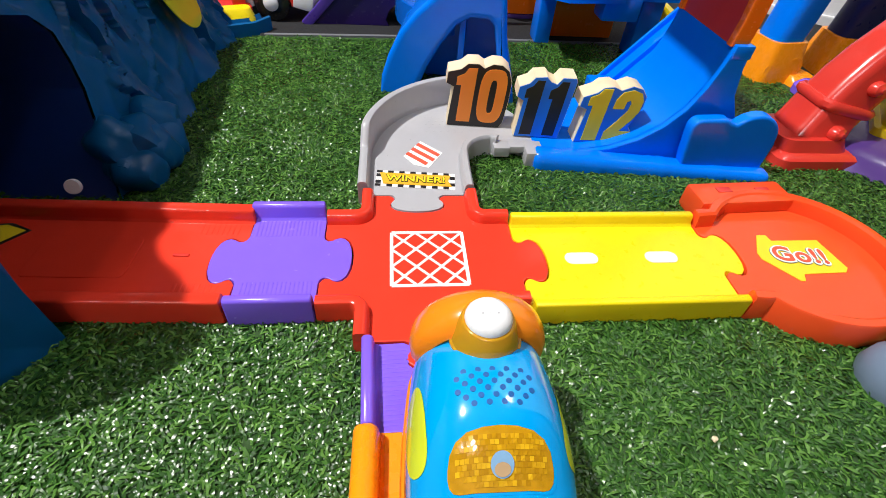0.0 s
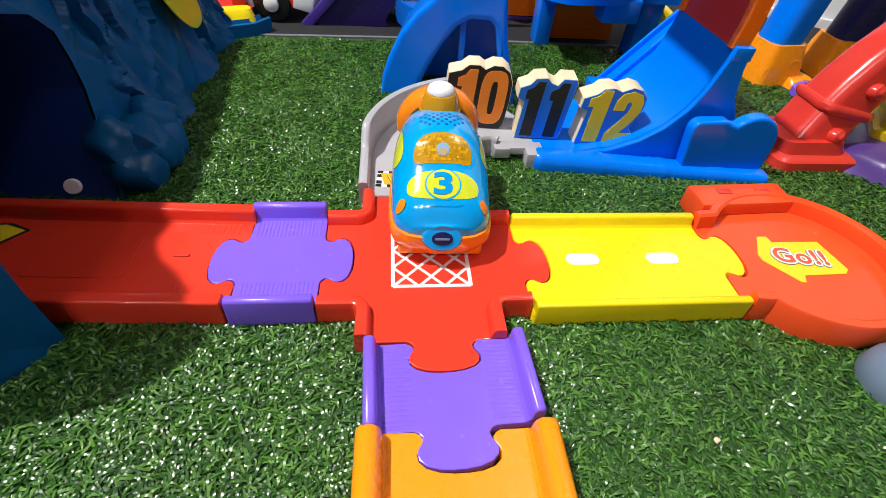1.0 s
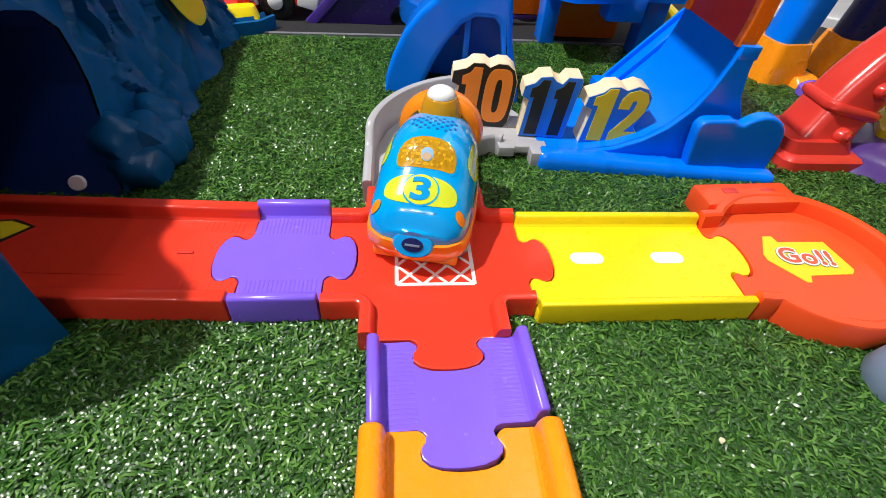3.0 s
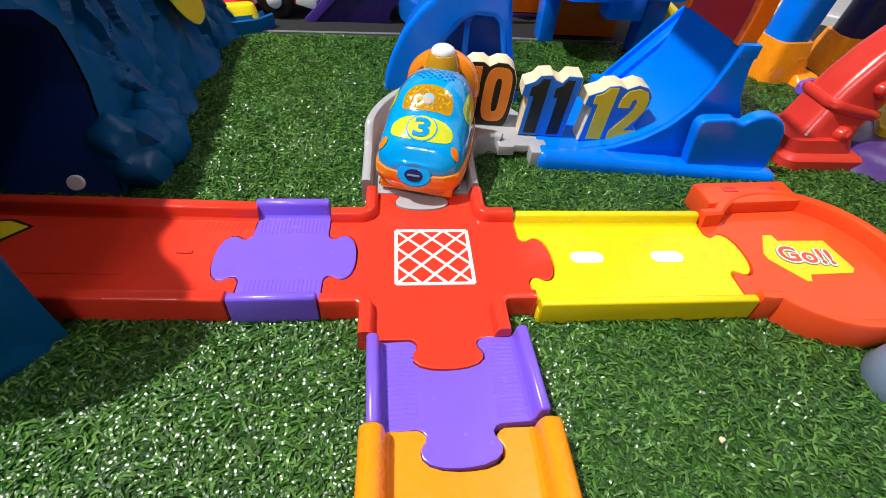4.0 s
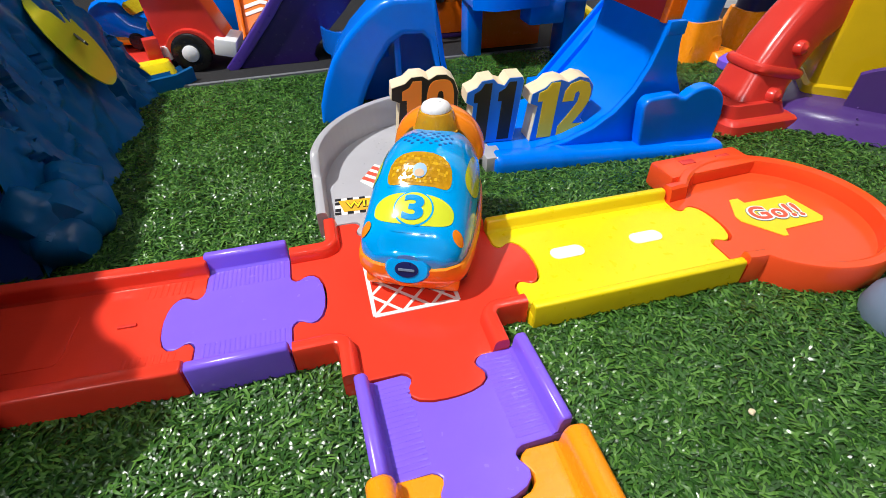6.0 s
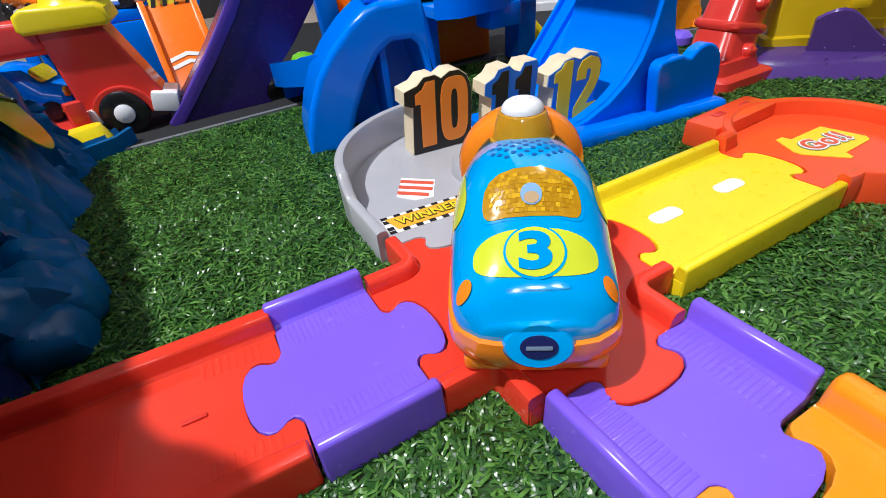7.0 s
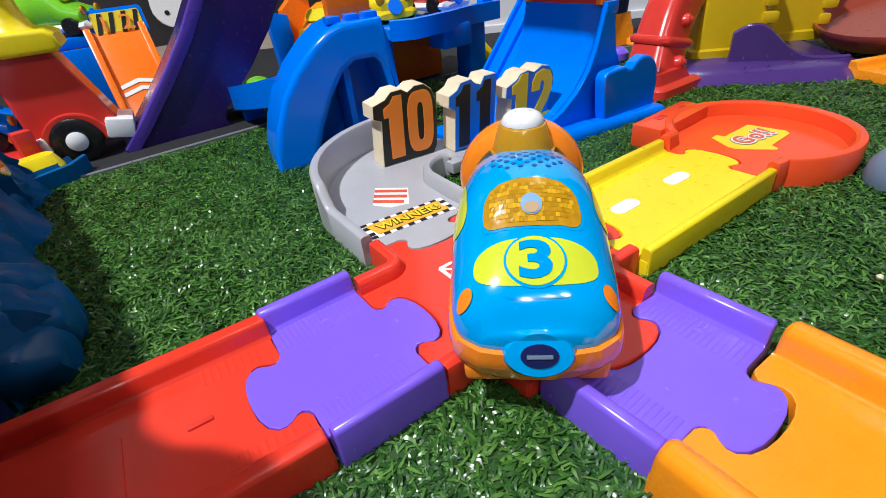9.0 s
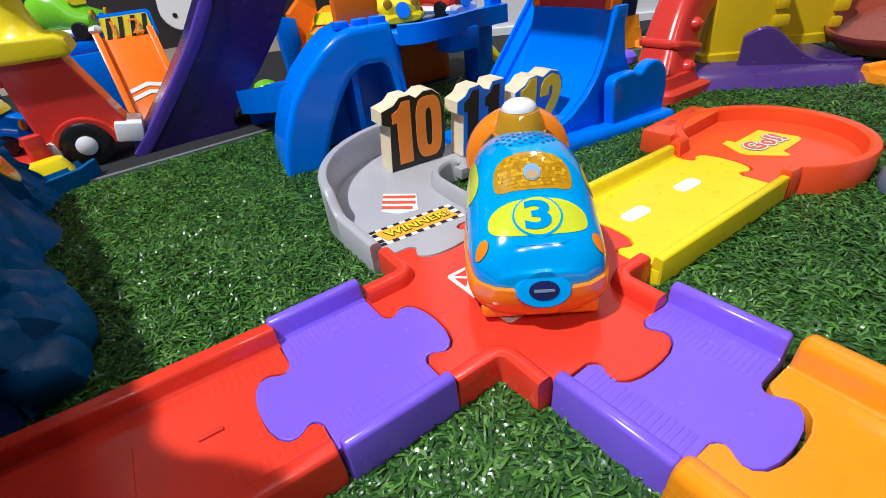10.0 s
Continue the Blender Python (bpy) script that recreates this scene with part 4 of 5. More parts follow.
tower((0.487, 0.150, 0.0190, 0, 0, -38), 0.078, "mustard yellow toy castle tower on the purple hill")
tower((0.612, 0.130, 0.0180, 0, 0, -38), 0.066, "mustard yellow toy castle tower at the hill's far end")
t = thing("round_dish", "shallow brick-red round toy dish tilted behind the hill", "toy dish", pose(0.662, 0.008, 0.036, -6, -12, 0))
part("dish", lathe([(0.0, 0.004), (0.085, 0.006), (0.098, 0.020), (0.101, 0.021), (0.101, 0.016), (0.090, -0.002), (0.0, -0.006)], 48), BRICK_RED, t)
part("stand", moved(lathe([(0.05, -0.034), (0.045, -0.008), (0.0, -0.006)], 24), pose(0, 0, 0)), BRICK_RED, t)
straight_track("straight_track", "orange toy track end beyond the purple hill", ORANGE, (0.552, -0.030, 0, 0, 0, -22), 0.11, "flat", "flat", 0.032, 0.020)


def booted_legs():
    size = Matrix.Diagonal((0.85, 0.85, 0.82, 1))
    for k, (x, y, rz, m1) in enumerate(((0.437, 0.327, 8, BLUE), (0.540, 0.347, -6, NAVY))):
        t = thing("tower_leg", ("bright blue" if k == 0 else "navy blue") + " toy tower leg in an orange moulded boot", "toy tower", pose(x, y, 0, 0, 0, rz), group="booted tower legs")
        part("boot", loft([ring(0, 0, 0, 0.074, 0.070), ring(0, 0, 0.006, 0.073, 0.069), ring(0.002, 0.002, 0.040, 0.064, 0.060), ring(0.003, 0.003, 0.058, 0.058, 0.054)]), ORANGE, t)
        for a, b, r in ((-0.02, 0.028, 0.014), (0.004, 0.022, 0.017), (0.022, 0.034, 0.014)):
            part("boot_scallop", moved(lathe([(r, -0.004), (r * 0.97, 0.0), (r * 0.93, 0.0005), (0, 0.0006)], 18), pose(a * 0.8, -0.0295, b - 0.008, 84, 0, 0)), ORANGE, t)
        part("boot_toe", loft([ring(0.035, -0.030, 0, 0.05, 0.05), ring(0.035, -0.030, 0.010, 0.046, 0.046), ring(0.033, -0.026, 0.016, 0.036, 0.036)]), ORANGE, t)
        for o in t.children:
            o.data.transform(size)
        part("leg", loft([ring(0.003, 0.003, 0.042, 0.043, 0.040), ring(0.010, 0.003, 0.10, 0.043, 0.040), ring(0.024, 0.003, 0.18, 0.043, 0.040)]), m1, t)


booted_legs()
t = thing("violet_bead", "small violet plastic bead on the turf", "toy bead", pose(0.455, 0.268, 0.0))
part("bead", lathe([(0.010, 0.0), (0.016, 0.006), (0.016, 0.014), (0.010, 0.020), (0, 0.021)], 20), PURPLE, t)
t = thing("grey_dome", "smooth blue-grey plastic dome toy on the turf", "toy", pose(0.262, -0.100, 0.0))
part("dome", lathe([(0.020, 0.0), (0.0225, 0.008), (0.021, 0.018), (0.015, 0.027), (0.007, 0.031), (0, 0.032)], 28), STONE, t)
t = thing("pale_pebble", "tiny pale pebble lying on the turf", "pebble", pose(0.137, -0.125, 0.0045, 20, 10, 30))
part("pebble", loft([ring(0, 0, 0, 0.002, 0.002, 0.0008), ring(0, 0, 0.001, 0.0034, 0.003, 0.001), ring(0, 0, 0.0024, 0.002, 0.0018, 0.0007)]), WOOD, t)


# ---- blue rock with a tunnel ----
def rock():
    t = thing("rock_mountain", "dark blue moulded plastic rock mountain with a tunnel over the track", "toy mountain")
    rng = random.Random(3)
    nu, nv = 190, 90
    def inner(u):
        k = max(0.0, min(1.0, (u - 0.15) / 0.85))
        if u < 0.15:
            return -0.050, u / 0.15 * 0.045
        return float(np.interp(k, [0, 0.12, 0.25, 0.38, 0.47, 0.55, 0.63, 0.71, 0.79, 0.89, 1.0], [-0.050, -0.046, -0.020, 0.040, 0.088, 0.109, 0.120, 0.118, 0.113, 0.099, 0.072])), float(np.interp(k, [0, 0.12, 0.25, 0.38, 0.47, 0.55, 0.63, 0.71, 0.79, 0.89, 1.0], [0.045, 0.085, 0.115, 0.129, 0.126, 0.119, 0.105, 0.088, 0.070, 0.045, 0.0]))
    def front(y, z):
        """Where the rock's face stands, leaning back as it rises."""
        k = max(0, min(1, (y + 0.045) / 0.08))
        near = -0.204 - 0.05 * z - 0.7 * max(0, -0.05 - y)
        return near + (-0.222 - 0.20 * z - near) * k * k * (3 - 2 * k)
    def outer(u):
        pts = [(0, -0.105, 0.0), (0.15, -0.098, 0.06), (0.3, -0.078, 0.16), (0.45, -0.01, 0.23), (0.55, 0.08, 0.25), (0.68, 0.22, 0.18), (0.82, 0.34, 0.115), (0.92, 0.40, 0.055), (1, 0.425, 0.0)]
        us = [p[0] for p in pts]
        return float(np.interp(u, us, [p[1] for p in pts])), float(np.interp(u, us, [p[2] for p in pts]))
    # short slanting chisel marks (middle, direction, half length, depth)
    strokes = []
    for _ in range(70):
        a = radians(rng.choice((78, 95, 112, 60, 135)) + rng.uniform(-10, 10))
        strokes.append((rng.uniform(0.05, 0.40), rng.uniform(0.01, 0.20), math.cos(a), math.sin(a), rng.uniform(0.018, 0.045), rng.choice((1, -1)) * rng.uniform(0.003, 0.0065)))
    bm = bmesh.new()
    grid = []
    for i in range(nu + 1):
        u = i / nu
        (y0, z0), (y1, z1) = inner(u), outer(u)
        row = []
        for j in range(nv + 1):
            v = j / nv
            y, z = y0 + (y1 - y0) * v, z0 + (z1 - z0) * v
            x = front(y, z)
            low = max(0, 1 - z / 0.05) if y > 0 else 0
            x += 0.016 * low * low * (0.5 + 0.5 * math.sin(y * 70)) * min(1, v * 3)
            n = noise.multi_fractal(Vector((y * 26, z * 18, 1.7)), 1.0, 2.0, 4)
            r = noise.noise(Vector((y * 38 + z * 20, z * 9, 5.1)))
            k = min(1, v * 5)
            ridge = 1 - abs(noise.noise(Vector((y * 20 - z * 15, z * 8 + y * 4, 9.3))))
            x += (k if y > 0 else 0.5 * k) * (0.0025 * (n - 1) + 0.006 * abs(r) + 0.003 * max(0, ridge - 0.84) / 0.16)
            for gy, gz, dy, dz, half, deep in strokes:
                along = (y - gy) * dy + (z - gz) * dz
                if abs(along) < half:
                    off = (y - gy) * dz - (z - gz) * dy
                    if abs(off) < 0.016:
                        fade = (1 - (along / half) ** 2) * k
                        x += fade * (deep if off > 0 else -deep * 0.5) * math.exp(-(off / 0.0055) ** 2)
            row.append(bm.verts.new((x, y, max(z, 0.0))))
        grid.append(row)
    for i in range(nu):
        for j in range(nv):
            bm.faces.new((grid[i][j], grid[i + 1][j], grid[i + 1][j + 1], grid[i][j + 1]))
    # outer skin runs off behind
    for i in range(nu):
        a, b = grid[i][nv], grid[i + 1][nv]
        c, d = bm.verts.new((-0.62, b.co.y, b.co.z)), bm.verts.new((-0.62, a.co.y, a.co.z))
        bm.faces.new((a, b, c, d))
    part("rock_face", bm, ROCK_BLUE, t, angle=60)
    # tunnel lining, its inner shade painted as a darker blue
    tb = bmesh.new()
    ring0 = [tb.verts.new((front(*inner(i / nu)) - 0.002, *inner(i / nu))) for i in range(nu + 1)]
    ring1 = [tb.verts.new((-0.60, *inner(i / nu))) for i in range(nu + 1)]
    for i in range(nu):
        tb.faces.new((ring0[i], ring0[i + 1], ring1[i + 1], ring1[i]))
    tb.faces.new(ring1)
    part("tunnel", tb, CAVE_SHADE, t, "tunnel lining with shade put into its dark blue")
    # lumpy foot
    foot = bmesh.new()
    bmesh.ops.create_icosphere(foot, subdivisions=4, radius=1, matrix=pose(-0.224, 0.125, 0.010) @ Matrix.Diagonal((0.028, 0.045, 0.032, 1)))
    for v in foot.verts:
        v.co += (v.co - Vector((-0.222, 0.125, 0.012))).normalized() * 0.010 * noise.noise(v.co * 60)
        v.co.z = max(v.co.z, 0.0005)
    for x, y, z, r in ((-0.220, 0.148, 0.024, 0.021), (-0.213, 0.120, 0.016, 0.020), (-0.216, 0.096, 0.010, 0.019), (-0.229, 0.106, 0.030, 0.019)):
        lump = bmesh.new()
        bmesh.ops.create_icosphere(lump, subdivisions=3, radius=r, matrix=pose(x, y, z))
        for v in lump.verts:
            v.co += (v.co - Vector((x, y, z))).normalized() * 0.007 * noise.noise(v.co * 70)
            v.co.z = max(v.co.z, 0.0005)
        me = bpy.data.meshes.new("lump")
        lump.to_mesh(me)
        lump.free()
        foot.from_mesh(me)
        bpy.data.meshes.remove(me)
    part("rock_foot", foot, ROCK_BLUE, t)
    part("bolt", moved(lathe([(0.0, 0.0012), (0.0046, 0.0010), (0.0052, 0.0002), (0.0052, -0.002), (0, -0.002)], 20), pose(-0.2400, 0.0590, 0.0260, 62, 0, 10)), WHITE, t, "white round cap")
    part("round_sticker", moved(prism(rounded(0.084, 0.084, 0.036), 0, 0.001), pose(-0.232, 0.292, 0.090, 0, 66, 8)), LIME, t, "yellow-green round sticker")
    part("sticker_mark", moved(prism(rounded(0.004, 0.060, 0.0015), 0, 0.0016), pose(-0.232, 0.300, 0.090, 0, 66, 30)), BLACK, t)
    return t


rock()


# ---- far left: garage, truck and slides on the mat ----
def truck():
    t = thing("toy_truck", "red toy truck with yellow roof, white bumper and black wheel", "toy truck", pose(-0.168, 0.455, 0.004, 0, 0, -6))
    cab = [(-0.045, 0.018), (-0.030, 0.018), (0.036, 0.018), (0.036, 0.030), (0.004, 0.108), (-0.050, 0.108)]
    part("cab", moved(upright(cab, 0.045, 0.003, 3), pose(0, 0, 0)), DEEP_RED, t)
    part("wheel_arch", moved(upright(arc(-0.008, 0.018, 0.031, 0, 180, 16) + arc(-0.008, 0.018, 0.024, 180, 0, 16), 0.012, 0.0015), pose(0, -0.006, 0)), DEEP_RED, t)
    w = part("wheel", moved(lathe([(0.0, -0.007), (0.019, -0.007), (0.0225, -0.004), (0.0225, 0.005), (0.019, 0.007), (0.010, 0.006), (0.0, 0.006)], 32), pose(-0.008, -0.004, 0.0225, 90, 0, 0)), RUBBER, t)
    hub = part("hub", moved(lathe([(0.0095, 0.0055), (0.0095, 0.0085), (0.006, 0.0105), (0.0, 0.011)], 24), pose(-0.008, -0.004, 0.0225, 90, 0, 0)), WHITE, t)
    part("bumper", moved(box(-0.012, 0.014, -0.010, 0.040, -0.010, 0.010, 0.003), pose(0.032, 0, 0.026, 0, 12, 0)), WHITE, t)
    part("bumper", moved(box(-0.008, 0.008, -0.008, 0.040, -0.008, 0.008, 0.003), pose(-0.040, 0, 0.022, 0, -10, 0)), WHITE, t)
    part("roof", moved(upright([(-0.058, 0.105), (0.012, 0.105), (0.017, 0.109), (0.015, 0.120), (0.008, 0.125), (-0.052, 0.127), (-0.060, 0.122), (-0.062, 0.110)], 0.060, 0.004, 3), pose(0, -0.008, 0)), YELLOW, t)
    part("hopper", moved(lathe([(0.026, 0.124), (0.020, 0.129), (0.0165, 0.139), (0.0145, 0.152), (0.0145, 0.172), (0.0225, 0.178), (0.0225, 0.186), (0, 0.188)], 28), pose(-0.020, 0.020, 0)), YELLOW, t)
    part("boom", box(-0.16, -0.045, 0.002, 0.030, 0.086, 0.118, 0.007, 3), DEEP_RED, t)
    part("rear_leg", box(-0.16, -0.135, 0.004, 0.028, 0.0, 0.092, 0.003), DEEP_RED, t)
    return t


truck()


def slides():
    t = thing("slide", "violet plastic toy slide with shade in its dark colour, leaning up from the mat", "toy slide")
    side = [(-0.138, 0.004), (-0.112, 0.030), (-0.080, 0.064), (-0.046, 0.104), (-0.022, 0.138), (-0.008, 0.178), (0.094, 0.178), (0.074, 0.140), (0.046, 0.098), (0.014, 0.062), (-0.014, 0.036), (-0.028, 0.022), (-0.032, 0.012), (-0.028, 0.004)]
    # walls and bed coloured near black for their unlit side; the rim stays lighter
    part("side_wall", moved(upright(side, 0.004, 0.001), pose(0, 0.4435, 0)), SHADED_PURPLE, t)
    top = side[:6]
    rim = [(x - 0.003, z + 0.003) for x, z in top]
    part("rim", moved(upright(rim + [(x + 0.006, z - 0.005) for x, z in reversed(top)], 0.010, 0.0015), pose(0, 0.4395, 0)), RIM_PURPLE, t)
    part("bed", moved(upright(top + [(x + 0.005, z - 0.003) for x, z in reversed(top)], 0.055), pose(0, 0.447, 0)), SHADED_PURPLE, t)
    part("side_wall", moved(upright(side, 0.004, 0.001), pose(0, 0.502, 0)), SHADED_PURPLE, t)

    g = thing("slide", "orange plastic toy slide with white arrow stickers and blue frame", "toy slide")
    m = pose(-0.094, 0.58, 0.060, -34, 0, 0)
    part("bed", moved(box(-0.027, 0.027, -0.002, 0.002, -0.078, 0.056, 0.001), m), BRIGHT_ORANGE, g)
    for sx in (-1, 1):
        part("rail", moved(box(sx * 0.030 - 0.004, sx * 0.030 + 0.004, -0.010, 0.003, -0.080, 0.058, 0.002), m), BRIGHT_ORANGE, g)
    for k in range(2):
        z = -0.030 + 0.010 * k
        chev = [(-0.022, z), (0.0, z + 0.006), (0.022, z), (0.022, z + 0.005), (0.0, z + 0.011), (-0.022, z + 0.005)]
        part("arrow_sticker", moved(upright(chev, 0.0008), m @ pose(0, -0.0030, 0)), STICKER_WHITE, g, "white chevron sticker", smooth=False)
    part("back_panel", box(-0.170, -0.062, 0.606, 0.611, 0.004, 0.093, 0.002), BLUE, g)
    part("top_deck", box(-0.268, -0.060, 0.61, 0.69, 0.094, 0.106, 0.002), BLUE, g)
    for x, y in ((-0.258, 0.620), (-0.165, 0.620), (-0.068, 0.620), (-0.258, 0.68), (-0.165, 0.68), (-0.068, 0.68)):
        part("frame_post", box(x - 0.007, x + 0.007, y - 0.007, y + 0.007, 0.004, 0.095, 0.002), BLUE, g)
    sg = part("sign", moved(upright(rounded(0.064, 0.034, 0.005), 0.006, 0.001), pose(-0.088, 0.612, 0.1150, -15, 0, 0)), BLUE, g, "blue framed sign board")
    part("sign_face", moved(upright(rounded(0.055, 0.026, 0.003), 0.001), pose(-0.088, 0.6108, 0.1150, -15, 0, 0)), STICKER_YELLOW, sg, smooth=False)
    for k in range(4):
        x = -0.022 + k * 0.0135
        part("sign_stripe", moved(upright([(x - 0.004, -0.012), (x + 0.001, -0.012), (x + 0.008, 0.012), (x + 0.003, 0.012)], 0.001), pose(-0.088, 0.6100, 0.1150, -15, 0, 0)), BLACK, sg, smooth=False)
    part("sign_number", moved(fitted_letters("1 2", 0.034, 0.017, 0.0006, 0.002), pose(-0.088, 0.6085, 0.1150, 75, 0, 0)), PRINT_ORANGE, sg, smooth=False)


slides()
small_car("orange toy car with grey bumper on the blue slide deck", pose(-0.226, 0.650, 0.1065, 0, 0, 35), BRIGHT_ORANGE, GREY)
small_car("lime green toy car parked on the blue slide deck", pose(-0.145, 0.650, 0.1065, 0, 0, 60), GREEN, WHITE)
t = thing("toy_garage", "red toy garage base with yellow lip and blue trough", "toy garage", pose(-0.235, 0.455, 0.004, 0, 0, 20))
part("base", box(-0.05, 0.028, -0.03, 0.10, 0.0, 0.020, 0.003), DEEP_RED, t)
part("lip", loft([ring(0.0, -0.042, 0.0, 0.060, 0.034), ring(0.0, -0.042, 0.014, 0.056, 0.030), ring(0.002, -0.040, 0.024, 0.044, 0.018)]), YELLOW, t)
part("trough", sweep([(-0.06, -0.064), (-0.02, -0.067), (0.02, -0.063), (0.038, -0.048)], [(-0.010, 0.0), (-0.010, 0.015), (-0.007, 0.016), (-0.004, 0.009), (0.004, 0.009), (0.007, 0.016), (0.010, 0.015), (0.010, 0.0)]), ROCK_BLUE, t)
part("slotted_post", box(0.006, 0.022, -0.022, -0.008, 0.018, 0.044, 0.002), DEEP_RED, t)
small_car("blue and orange toy car on the red garage base", pose(-0.255, 0.52, 0.0245, 0, 0, 70), BLUE, ORANGE)
t = thing("white_board", "white plastic board with dark holes leaning on the dark wall", "board", pose(0.185, 1.40, 0.155, -6, 8, 0))
part("board", upright(rounded(0.25, 0.27, 0.05), 0.012, 0.002), WHITE, t)
for x in (-0.09, 0.09):
    part("hole", moved(lathe([(0.006, -0.001), (0.006, 0.001), (0, 0.001)], 16), pose(x, -0.001, -0.10, 90, 0, 0)), BLACK, t)


# ---- the blue car ----
YS = [-0.0465, -0.0452, -0.0420, -0.035, -0.026, -0.016, -0.006, 0.004, 0.016, 0.030, 0.043, 0.053, 0.0585, 0.0605]
HW = [0.0180, 0.0234, 0.0280, 0.0308, 0.0320, 0.0324, 0.0326, 0.0324, 0.0318, 0.0306, 0.0290, 0.0256, 0.0200, 0.0125]
ZT = [0.0290, 0.0330, 0.0382, 0.0440, 0.0492, 0.0545, 0.0622, 0.0668, 0.0684, 0.0662, 0.0622, 0.0525, 0.0420, 0.0335]
ZM, ZB, POW = 0.022, 0.0145, 2.6


def smooth_curve(values):
    ys = np.linspace(YS[0], YS[-1], 240)
    v = np.interp(ys, YS, values)
    k = np.hanning(25)
    k /= k.sum()
    return ys, np.convolve(np.pad(v, 12, mode="edge"), k, mode="valid")


GRID_Y, GRID_W = smooth_curve(HW)
_, GRID_Z = smooth_curve(ZT)


def car_half_width(y):
    return float(np.interp(y, GRID_Y, GRID_W))


def car_top(y):
    return float(np.interp(y, GRID_Y, GRID_Z))


def car_roof(x, y):
    w, zt = car_half_width(y), car_top(y)
    return ZM + (zt - ZM) * max(0.0, 1 - abs(x / w) ** POW) ** (1 / POW)


def car_side(y, z):
    w, zt = car_half_width(y), car_top(y)
    return w * max(0.0, 1 - max(0, (z - ZM) / (zt - ZM)) ** POW) ** (1 / POW)


def patch_on_roof(outline, lift, rings=7):
    """A skin laid on the car's top within a plan outline."""
    bm = bmesh.new()
    cx, cy = sum(p[0] for p in outline) / len(outline), sum(p[1] for p in outline) / len(outline)
    rows = []
    for k in range(1, rings + 1):
        s = k / rings
        rows.append([bm.verts.new((cx + (x - cx) * s, cy + (y - cy) * s, car_roof(cx + (x - cx) * s, cy + (y - cy) * s) + lift)) for x, y in outline])
    c = bm.verts.new((cx, cy, car_roof(cx, cy) + lift))
    n = len(outline)
    for j in range(n):
        bm.faces.new((c, rows[0][j], rows[0][(j + 1) % n]))
    for a, b in zip(rows, rows[1:]):
        for j in range(n):
            bm.faces.new((a[j], b[j], b[(j + 1) % n], a[(j + 1) % n]))
    return bm


def patch_on_side(outline, side, lift, rings=5):
    bm = bmesh.new()
    cy, cz = sum(p[0] for p in outline) / len(outline), sum(p[1] for p in outline) / len(outline)
    rows = []
    for k in range(1, rings + 1):
        s = k / rings
        rows.append([bm.verts.new((side * (car_side(cy + (y - cy) * s, cz + (z - cz) * s) + lift), cy + (y - cy) * s, cz + (z - cz) * s + lift * 0.5)) for y, z in outline])
    c = bm.verts.new((side * (car_side(cy, cz) + lift), cy, cz))
    n = len(outline)
    for j in range(n):
        bm.faces.new((c, rows[0][j], rows[0][(j + 1) % n]))
    for a, b in zip(rows, rows[1:]):
        for j in range(n):
            bm.faces.new((a[j], b[j], b[(j + 1) % n], a[(j + 1) % n]))
    return bm


def ellipse(cx, cy, a, b, n=28, p=2.0):
    out = []
    for k in range(n):
        c, s = math.cos(2 * math.pi * k / n), math.sin(2 * math.pi * k / n)
        out.append((cx + a * math.copysign(abs(c) ** (2 / p), c), cy + b * math.copysign(abs(s) ** (2 / p), s)))
    return out


